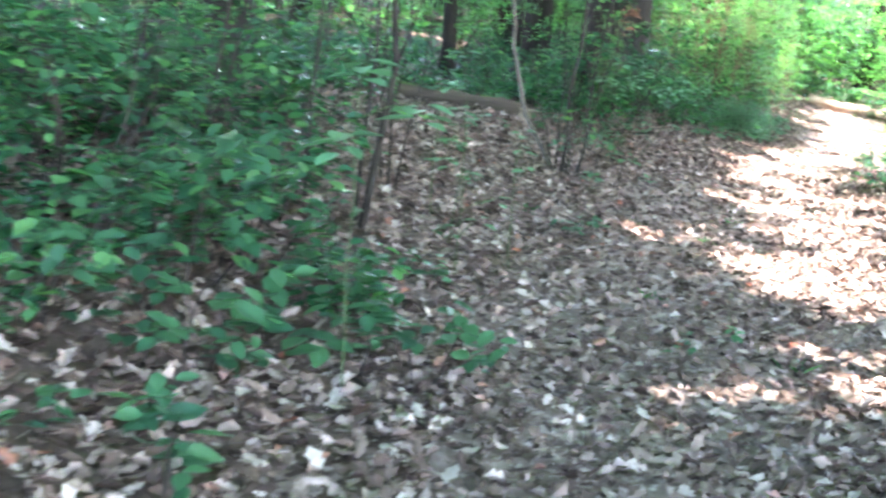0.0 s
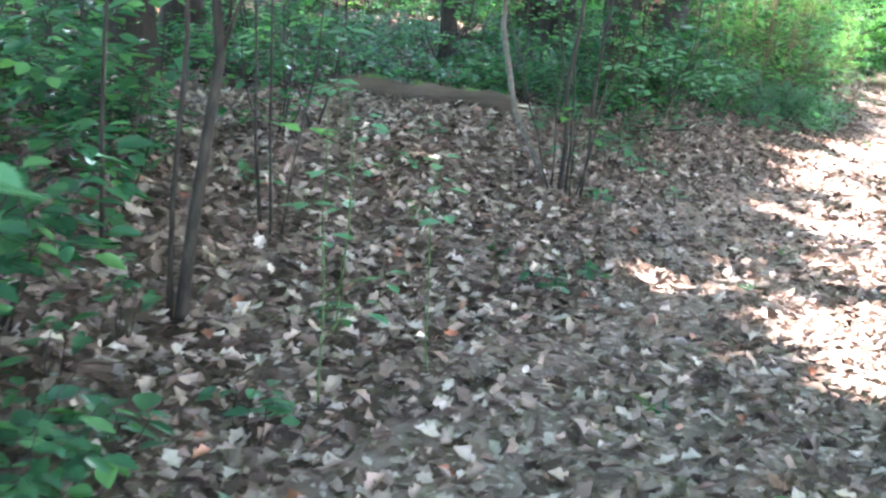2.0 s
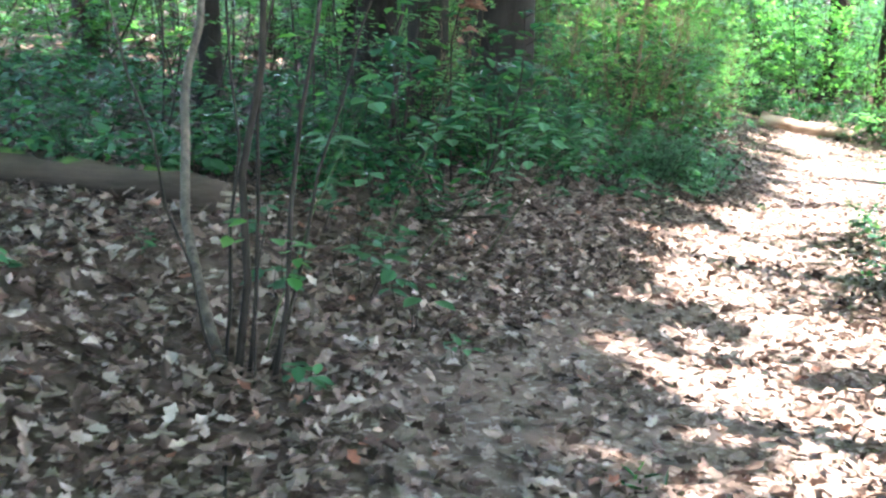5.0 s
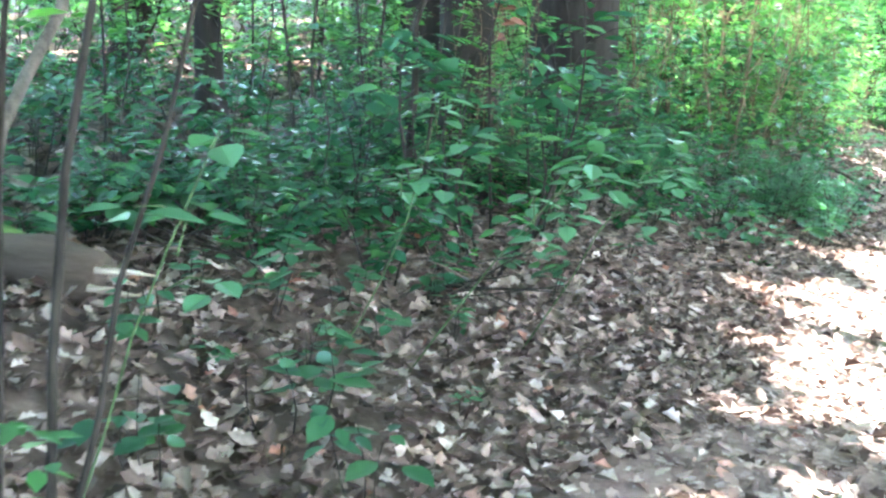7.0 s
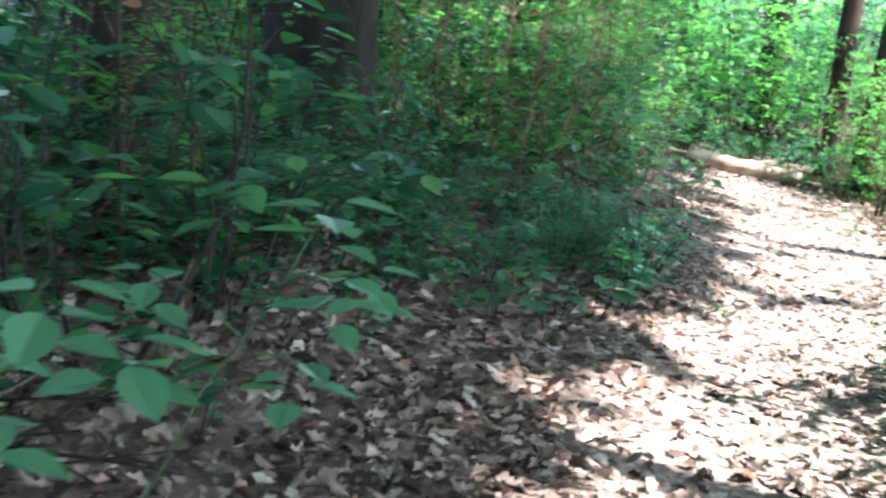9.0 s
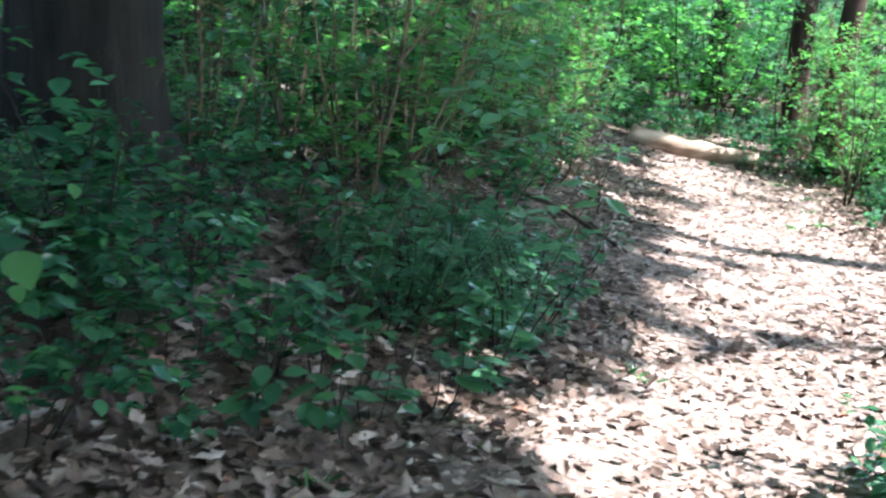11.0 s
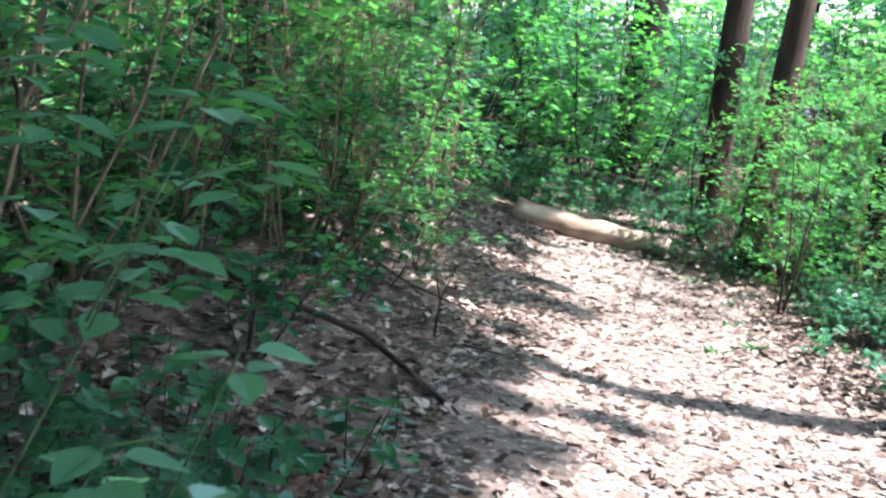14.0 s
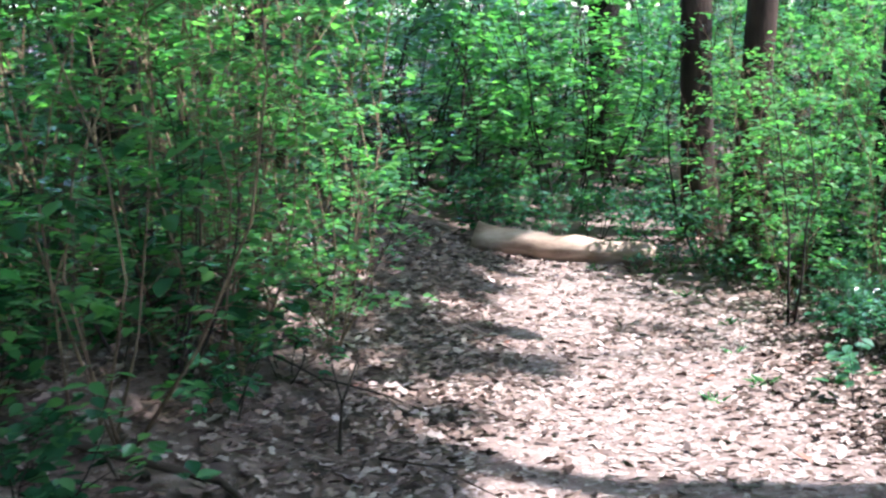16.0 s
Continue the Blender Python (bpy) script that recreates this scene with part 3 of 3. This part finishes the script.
def young_stems(label, x, y, stems, leaves, leaf=0.08, seed=1, low=0.3):
    """A named small tree of a few stems; each stem is a list of offsets from the foot."""
    r = random.Random(seed)
    top = thing("sapling", label, "sapling")
    paths = []
    for rad, pts in stems:
        p = [Vector(q) for q in pts]
        paths.append(p)
        limb("stem", p, rad, rad * 0.45, TWIG, top, 7)
    fol = new("foliage", leaf_mesh("foliage", *sprays(paths, leaves, r, leaf, 0.26, low), GREEN_LIGHT))
    fol.parent = top
    return settle(top, x, y)


young_stems("forked dark sapling with a few broad leaves", -0.43, 6.18,
            [(0.024, [(0, 0, -0.05), (0.03, 0, 0.2), (0.07, 0.02, 0.5), (0.12, 0.05, 0.85), (0.09, 0.08, 1.15), (0.12, 0.1, 1.6), (0.1, 0.2, 2.4)]),
             (0.011, [(-0.03, 0, -0.05), (-0.02, 0.02, 0.4), (0.02, 0.05, 0.9), (0.0, 0.1, 1.5), (0.02, 0.2, 2.3)]),
             (0.008, [(0.12, 0.05, 0.85), (0.2, 0.1, 1.1), (0.32, 0.2, 1.5)])], 46, 0.085, 3, 0.35)
young_stems("pair of thin dark saplings on the leafy bank", -0.40, 7.36,
            [(0.009, [(0, 0, -0.05), (-0.03, 0, 0.4), (-0.04, 0.03, 1.0), (-0.05, 0.1, 2.2)]),
             (0.008, [(0.04, 0, -0.05), (0.03, 0, 0.4), (0.02, 0.05, 1.0), (0.1, 0.1, 2.0)]),
             (0.006, [(0.07, 0.02, -0.05), (0.12, 0.03, 0.3), (0.2, 0.08, 0.7), (0.24, 0.1, 1.3)])], 30, 0.075, 4, 0.3)
young_stems("thin dark sapling standing in undergrowth", -0.75, 6.42,
            [(0.01, [(0, 0, -0.05), (0.01, 0, 0.5), (0.04, 0.02, 1.1), (0.03, 0.1, 2.2)])], 20, 0.075, 6, 0.3)
young_stems("dark curving sapling beside a dead root plate", 1.38, 14.35,
            [(0.022, [(0, 0, -0.05), (0.02, 0, 0.3), (0.04, 0.02, 0.65), (0.03, 0.05, 0.95), (0.12, 0.1, 1.25), (0.2, 0.2, 1.8), (0.3, 0.3, 2.6)]),
             (0.011, [(0.08, 0.03, -0.05), (0.12, 0.05, 0.5), (0.17, 0.1, 1.0), (0.16, 0.2, 1.8)])], 40, 0.085, 7, 0.4)


def rosette(label, x, y, height, count, leaf, seed, lean=(0, 0), material=GREEN_PALE, side_shoots=3, first=0.45):
    """A single-stemmed young plant whose large leaves are parts of their own."""
    r = random.Random(seed)
    top = thing("young_plant", label, "seedling")
    tip = Vector((lean[0], lean[1], height))
    stem = limb_points((0, 0, -0.04), tip, r, 0.04, 5)
    limb("stem", stem, 0.0036, 0.0018, STEM_GREEN, top, 6)
    shoots = [(tip, 0.0, top)]
    for k in range(side_shoots):
        f = first + (0.9 - first) * k / max(1, side_shoots)
        a = r.uniform(0, 6.28)
        c = stem[0].lerp(tip, f)
        e = c + Vector((math.cos(a), math.sin(a), 0.35)) * r.uniform(0.1, 0.2)
        twig = limb("twig", [c, c.lerp(e, 0.5) + Vector((0, 0, 0.015)), e], 0.0025, 0.0013, STEM_GREEN, top, 5)
        shoots.append((e, a, twig))
    per = max(3, count // len(shoots))
    for c, a0, holder in shoots:
        for k in range(per):
            a = a0 + 2.4 * k + r.uniform(-0.3, 0.3)
            d = Vector((math.cos(a), math.sin(a), r.uniform(-0.25, 0.15)))
            me = leaf_mesh("leaf", [c + d * 0.015 - Vector((0, 0, 0.012 * k))], [d], [(r.gauss(0, 0.12), r.gauss(0, 0.12), 1)], [leaf * r.uniform(0.7, 1.15)], material, outline=BROAD)
            new("leaf", me).parent = holder
    return settle(top, x, y)


BROAD = np.array([(0, 0), (0.06, 0.012), (0.12, 0.13), (0.25, 0.28), (0.45, 0.38), (0.65, 0.33), (0.83, 0.18), (0.93, 0.06), (1.0, 0.0),
                  (0.93, -0.06), (0.83, -0.18), (0.65, -0.33), (0.45, -0.38), (0.25, -0.28), (0.12, -0.13), (0.06, -0.012)])
rosette("young broad-leaved plant with large pale green leaves", -0.30, 3.95, 1.12, 18, 0.12, 11, side_shoots=2, first=0.78)
rosette("young plant with round mid-green leaves on the bank", 0.07, 5.9, 0.55, 10, 0.075, 12, side_shoots=2)
rosette("young plant with broad leaves beside thin saplings", -0.08, 7.0, 0.8, 14, 0.08, 13, side_shoots=3)
rosette("young plant with a few round leaves on the bank", 0.36, 6.42, 0.76, 8, 0.08, 21, side_shoots=2, first=0.75)
rosette("thin young tree with hanging oval leaves", 0.02, 6.55, 1.05, 16, 0.085, 22, side_shoots=4, first=0.45)
rosette("tall young plant with large hanging round leaves", 0.98, 10.6, 1.0, 14, 0.105, 14, (0.37, -0.1), side_shoots=3, first=0.7)
rosette("leaning young shoot with sprays of pale broad leaves", 1.3, 12.3, 0.95, 30, 0.085, 15, (0.38, -0.45), side_shoots=4, first=0.68)
rosette("leaning young shoot with sprays of pale broad leaves", 1.55, 12.45, 0.9, 30, 0.085, 16, (0.56, -0.68), side_shoots=4, first=0.68)
rosette("leaning young shoot with sprays of pale broad leaves", 1.95, 13.0, 0.98, 30, 0.085, 17, (0.44, -0.72), side_shoots=4, first=0.68)
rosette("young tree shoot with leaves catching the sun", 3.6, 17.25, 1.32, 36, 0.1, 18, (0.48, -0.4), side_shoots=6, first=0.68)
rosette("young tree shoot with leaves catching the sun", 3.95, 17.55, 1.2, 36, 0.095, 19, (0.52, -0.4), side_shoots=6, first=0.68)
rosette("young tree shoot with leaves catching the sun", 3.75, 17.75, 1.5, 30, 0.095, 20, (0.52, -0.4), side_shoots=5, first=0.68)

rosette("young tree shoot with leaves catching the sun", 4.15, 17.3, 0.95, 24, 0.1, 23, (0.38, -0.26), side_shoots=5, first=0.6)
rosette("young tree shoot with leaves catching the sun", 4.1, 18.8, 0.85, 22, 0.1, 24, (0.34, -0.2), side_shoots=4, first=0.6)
# darker leaf green than the sunlit shoots, holding the undergrowth's shade in the colour
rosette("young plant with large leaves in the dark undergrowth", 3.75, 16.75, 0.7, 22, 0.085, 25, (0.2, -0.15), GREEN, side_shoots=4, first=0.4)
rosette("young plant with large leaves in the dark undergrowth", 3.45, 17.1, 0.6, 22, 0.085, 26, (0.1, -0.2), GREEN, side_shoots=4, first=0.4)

# ---- fallen wood ----
def fallen_log(name, label, a, b, r0, r1, material, seed, sag=0.0, splinters=False, knots=3):
    """A log on the ground from a to b (x, y), half rested in the leaves."""
    rnd = random.Random(seed)
    top = thing(name, label, "log")
    a3 = Vector((*a, ground_z(*a) + r0 * 0.8))
    b3 = Vector((*b, ground_z(*b) + r1 * 0.8))
    top.matrix_basis = Matrix.Translation(a3)
    n = 16
    pts, rad = [], []
    for i in range(n + 1):
        p = a3.lerp(b3, i / n)
        z = ground_z(p.x, p.y)
        rr = r0 + (r1 - r0) * i / n
        pts.append(Vector((p.x, p.y, 0.5 * (z + rr * 0.8) + 0.5 * p.z)) - a3 + Vector((0, 0, 0.012 * math.sin(i * 1.3 + seed))))
        rad.append(rr * (1 + 0.06 * math.sin(i * 2.1 + seed)))
    bm = bmesh.new()
    tube(bm, pts, rad, 20, wob=0.17 if splinters else 0.07, rnd=rnd)
    part("log_body", bm, material, top)
    d = (pts[-1] - pts[0]).normalized()
    for k in range(knots):
        i = rnd.randrange(2, n - 2)
        out = Vector((rnd.uniform(-1, 1), rnd.uniform(-1, 1), rnd.uniform(0.3, 1))).normalized()
        limb("branch_stub", [pts[i], pts[i] + out * rad[i] * 0.9, pts[i] + out * rad[i] * 1.35], 0.03, 0.018, material, top, 8)
    if splinters:
        for i0, i1, side in ((2, 6, 0.35), (7, 9, -0.2), (11, 13, 0.5)):
            bm = bmesh.new()
            lay = [pts[i] + Vector((-d.y, d.x, 0)) * side * rad[i] + Vector((0, 0, rad[i] * 0.72)) for i in range(i0, i1 + 1)]
            tube(bm, lay, [rad[i] * (0.42 if i0 < i < i1 else 0.16) for i in range(i0, i1 + 1)], 9, wob=0.5, rnd=rnd)
            part("moss_patch", bm, MOSS, top, "dull green moss on the log's upper side")
        for k in range(6):
            ang = 2 * math.pi * k / 6
            off = Vector((-d.y * math.cos(ang), d.x * math.cos(ang), math.sin(ang))) * r1 * rnd.uniform(0.3, 0.8)
            s = pts[-1] + off - d * 0.1
            limb("splinter", [s, s + d * 0.14, s + d * rnd.uniform(0.18, 0.34) + Vector((0, 0, rnd.uniform(-0.03, 0.02)))], 0.02, 0.003, SPLINTER, top, 5, "pale torn wood splinter")
    return top


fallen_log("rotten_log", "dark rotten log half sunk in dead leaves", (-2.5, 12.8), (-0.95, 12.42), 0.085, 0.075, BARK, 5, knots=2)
fallen_log("fallen_log", "grey weathered log with a splintered end, lying on leaves", (-0.88, 12.34), (0.62, 12.01), 0.09, 0.10, LOG_WOOD, 3, splinters=True)
fallen_log("pale_log", "pale barkless sunlit log lying across the end of the path", (7.62, 27.35), (8.98, 26.66), 0.125, 0.105, LOG_PALE, 8)


def stick(label, pts, r0, material=TWIG, forks=2, seed=1):
    r = random.Random(seed)
    top = thing("fallen_branch", label, "branch", "sticks on the ground")
    base = Vector((pts[0][0], pts[0][1], ground_z(*pts[0][:2])))
    top.matrix_basis = Matrix.Translation(base)
    p3 = [Vector((x, y, ground_z(x, y) + z + r0 * 0.7)) - base for x, y, z in pts]
    limb("branch", p3, r0, r0 * 0.5, material, top, 7)
    for k in range(forks):
        i = r.randrange(1, len(p3) - 1) if len(p3) > 2 else 0
        d = (p3[-1] - p3[0]).normalized()
        e = p3[i] + Matrix.Rotation(r.choice((-0.7, 0.7)), 3, "Z") @ d * r.uniform(0.15, 0.3) + Vector((0, 0, r.uniform(0, 0.04)))
        limb("twig", [p3[i], p3[i].lerp(e, 0.5), e], r0 * 0.5, r0 * 0.2, material, top, 5)
    return top


stick("thin dark fallen stick lying on dry leaves", [(-0.30, 4.12, 0.01), (-0.12, 3.9, 0.015), (0.12, 3.64, 0.01)], 0.009, seed=2)
stick("dark bent fallen branch lying on dry leaves", [(4.4, 21.15, 0.06), (4.9, 21.07, 0.05), (5.28, 21.0, 0.05), (5.45, 20.68, 0.03), (5.62, 20.35, 0.01)], 0.02, LOG_WOOD, forks=2, seed=3)
stick("thin fallen stick pointing at the shrub", [(1.0, 8.7, 0.0), (1.03, 9.2, 0.02), (0.98, 9.6, 0.01)], 0.008, seed=4)
stick("thin dry twig in the leaves", [(0.6, 8.0, 0.0), (0.8, 8.1, 0.02), (1.0, 8.05, 0.0)], 0.006, forks=1, seed=5)
stick("leaning pale dead stick beside the undergrowth", [(1.95, 14.2, 0.0), (1.98, 14.3, 0.14), (2.03, 14.4, 0.3)], 0.012, STEM_PALE, 0, 6)
stick("long bare branch lying in the undergrowth", [(5.15, 22.7, 0.1), (5.5, 22.65, 0.09), (5.75, 22.5, 0.05), (6.05, 22.45, 0.03), (6.3, 22.3, 0.0)], 0.007, forks=2, seed=7)

stick("bare dead shoot leaning out of the leaves", [(5.75, 21.65, 0.0), (5.78, 21.75, 0.18), (5.88, 21.9, 0.36)], 0.008, LOG_WOOD, 2, 9)
stick("thin dead twigs lying across dry leaves", [(5.9, 21.6, 0.02), (6.1, 21.45, 0.05), (6.35, 21.2, 0.01)], 0.005, LOG_WOOD, 2, 10)

# ---- brush and small plants ----
def brush_pile(x, y, r0, twigs, seed):
    """Dead twigs fallen across one another over a hollow in the leaves."""
    rnd = random.Random(seed)
    top = thing("brush_pile", "tangle of thin dead twigs lying under the saplings", "dead twigs")
    for k in range(twigs):
        a = rnd.uniform(0, 2 * math.pi)
        f = Vector((math.cos(a), math.sin(a), 0)) * r0 * rnd.uniform(0.5, 1.4)
        b = a + math.pi + rnd.uniform(-0.8, 0.8)
        e = Vector((math.cos(b), math.sin(b), 0)) * r0 * rnd.uniform(0.4, 1.6) + Vector((0, 0, rnd.uniform(0.03, 0.32)))
        limb("dead_twig", limb_points(f, e, rnd, 0.06, 4), rnd.uniform(0.004, 0.009), 0.003, rnd.choice((TWIG, TWIG, STEM_PALE)), top, 5)
    return settle(top, x, y)


brush_pile(1.66, 13.3, 0.36, 16, 4)
brush_pile(0.75, 12.7, 0.3, 9, 9)


def dead_leaf_spray():
    """A broken twig of withered brown leaves caught in the saplings."""
    r = random.Random(31)
    top = thing("withered_branch", "broken hanging branch with withered reddish-brown leaves", "branch")
    z = ground_z(1.77, 14.4)
    top.matrix_basis = pose(1.77, 14.4, z)
    p = [Vector((0.05, 0.05, -0.03)), Vector((0.02, 0.02, 0.5)), Vector((0, 0, 0.95)), Vector((0.05, 0, 1.2)), Vector((0.16, 0.02, 1.25))]
    limb("branch", p, 0.009, 0.004, TWIG, top, 6)
    fol = new("foliage", leaf_mesh("foliage", *sprays([p[2:]], 34, r, 0.09, 0.1, 0.1, 0.3), WITHERED))
    fol.parent = top


dead_leaf_spray()


def grass_tuft(x, y, blades, length, seed, label="small bright green tuft of grass on the path edge"):
    r = random.Random(seed)
    top = thing("grass_tuft", label, "grass", "grass tufts")
    at, way, face, sz = [], [], [], []
    for k in range(blades):
        a = r.uniform(0, 2 * math.pi)
        at.append((r.gauss(0, 0.03), r.gauss(0, 0.03), -0.01))
        way.append((math.cos(a), math.sin(a), r.uniform(0.6, 2.2)))
        face.append((-math.cos(a), -math.sin(a), 0.6))
        sz.append(length * r.uniform(0.6, 1.2))
    new("foliage", leaf_mesh("foliage", at, way, face, sz, GREEN, 0.1, 0.3, 0.35)).parent = top
    return settle(top, x, y)


rnd = random.Random(8)
for x, y, n in ((0.51, 8.28, 34), (1.89, 8.74, 26), (7.76, 22.6, 18), (8.15, 22.9, 30), (3.45, 15.9, 14), (8.6, 24.3, 30), (8.3, 23.6, 18), (8.75, 25.4, 30), (9.0, 26.2, 30),
                (8.85, 26.35, 30), (8.4, 26.55, 22), (1.16, 6.6, 12), (4.9, 17.6, 16), (5.1, 14.9, 24), (2.3, 9.9, 10), (1.6, 5.2, 12)):
    grass_tuft(x, y, n // 2 + 4, 0.095, int(100 * x))
for x, y, key, size in ((-0.35, 4.6, "low", 0.8), (2.02, 4.64, "seedling", 0.8), (2.15, 4.9, "seedling", 0.7), (1.42, 5.55, "seedling", 0.6), (1.07, 5.2, "seedling", 0.6), (-0.05, 4.25, "seedling", 1.5), (-0.3, 4.2, "seedling", 1.6), (0.05, 4.6, "seedling", 1.3), (0.18, 4.3, "seedling", 1.1),
                        (-0.95, 4.3, "low", 1.2), (-1.2, 4.0, "low", 1.1), (-0.8, 4.9, "low", 1.1), (-1.0, 5.6, "low", 1.2), (-1.5, 4.6, "dark", 0.9), (-0.75, 3.7, "seedling", 1.6),
                        (-1.25, 3.5, "low", 1.0), (1.55, 11.3, "seedling", 1.3), (1.3, 11.6, "seedling", 1.5), (1.05, 11.1, "seedling", 1.3),
                        (9.0, 26.45, "low", 0.45), (8.75, 26.5, "low", 0.4), (9.3, 26.3, "low", 0.6), (9.25, 25.7, "low", 0.7),
                        (3.3, 16.6, "low", 0.8), (3.0, 16.2, "low", 0.8), (2.7, 15.7, "low", 0.75)):
    plant(key, x, y, 91 * x + 17 * y, size)

# ---- leaf litter ----
def litter_field(name, label, count, y0, y1, s0, s1, size, material, outline, seed, flatness, wide=0.6, lift=0.012, thin=None, curl=1.0):
    r = np.random.RandomState(seed)
    y = r.uniform(y0, y1, count)
    s = r.uniform(s0, s1, count)
    if thin is not None:
        keep = r.rand(count) < thin(y, s)
        y, s = y[keep], s[keep]
    n = len(y)
    x = trail_x(y) + s
    z = land(x, y) + r.uniform(0.002, lift, n)
    a = r.uniform(0, 2 * np.pi, n)
    way = np.stack([np.cos(a), np.sin(a), r.normal(0, flatness, n)], -1)
    face = np.stack([r.normal(0, flatness, n), r.normal(0, flatness, n), np.ones(n)], -1)
    kink = np.stack([r.uniform(-0.1, 0.55, n), r.uniform(-0.5, 0.9, n), r.uniform(-0.8, 0.8, n)], -1) * curl
    sz = size * r.uniform(0.55, 1.3, n)
    at = np.stack([x, y, z], -1) - way * sz[:, None] * 0.5
    at[:, 2] = np.maximum(at[:, 2], z)
    me = leaf_mesh(name, at, way, face, sz, material, wide, outline=outline, kink=kink)
    return tagged(new(name, me), label, "leaf litter", kind="stuff")


def off_trail(y, s):
    return np.where(np.abs(s + 0.05) < 0.85 + 0.2 * np.sin(1.3 * y), np.clip(1.0 - 0.06 * y, 0.28, 0.8), 1.0)


def on_trail(y, s):
    return np.clip(1.4 - np.abs(s), 0.1, 1)


litter_field("leaf_litter", "thick layer of dry brown and grey oak leaves", 62000, 2.0, 15.0, -4.2, 2.2, 0.072, LITTER, LOBED, 1, 0.34, lift=0.04, thin=off_trail, curl=1.1)
litter_field("leaf_litter", "thick layer of dry brown and grey oak leaves", 21000, 15.0, 19.6, -4.2, 2.4, 0.078, LITTER, LOBED, 2, 0.24, lift=0.026, thin=off_trail, curl=0.8)
litter_field("leaf_litter", "thick layer of dry brown and grey oak leaves", 32000, 19.6, 28.0, -4.2, 2.4, 0.07, LITTER, CHIP, 8, 0.2, lift=0.02, thin=off_trail, curl=0.7)
litter_field("leaf_litter", "dry brown leaves spread under the trees", 22000, 2.0, 34.0, -13.0, -4.0, 0.15, LITTER, OUTLINE, 3, 0.25, lift=0.03)
litter_field("leaf_litter", "dry brown leaves spread under the trees", 14000, -4.0, 34.0, 2.2, 12.0, 0.15, LITTER, OUTLINE, 6, 0.25, lift=0.03)
litter_field("leaf_litter", "dry brown leaves spread under the trees", 9000, -6.0, 2.0, -10.0, 8.0, 0.14, LITTER, OUTLINE, 7, 0.25, lift=0.03)
litter_field("crushed_leaves", "small crushed pale leaf bits on the trodden path", 120000, 2.0, 28.0, -1.5, 1.6, 0.04, CRUMBS, OUTLINE, 4, 0.1, thin=on_trail, curl=0.35)


def single_leaves():
    """The leaves nearest the walk, each one of its own, on a few shared meshes."""
    r = random.Random(12)
    holder = tagged(new("loose_leaves"), "loose dry oak leaves lying on top of the litter", "dead leaves")
    meshes = []
    for k in range(6):
        kink = np.array([[r.uniform(0, 0.5), r.uniform(-0.4, 0.8), r.uniform(-0.6, 0.6)]])
        meshes.append(leaf_mesh("dry_leaf", [(-0.5, 0, 0)], [(1, 0, 0)], [(0, 0, 1)], [1.0], DRY_LEAF, 0.6, outline=LOBED, kink=kink))
    for k in range(300):
        y, s = r.uniform(3.0, 13.5), r.uniform(-2.1, 0.9)
        x = float(trail_x(y)) + s
        ob = new("dry_leaf", r.choice(meshes))
        ob.parent = holder
        size = r.uniform(0.07, 0.11)
        ob.matrix_basis = pose(x, y, ground_z(x, y) + 0.035, r.uniform(-18, 18), r.uniform(-18, 18), r.uniform(0, 360)) @ Matrix.Diagonal((size, size, size, 1))


single_leaves()
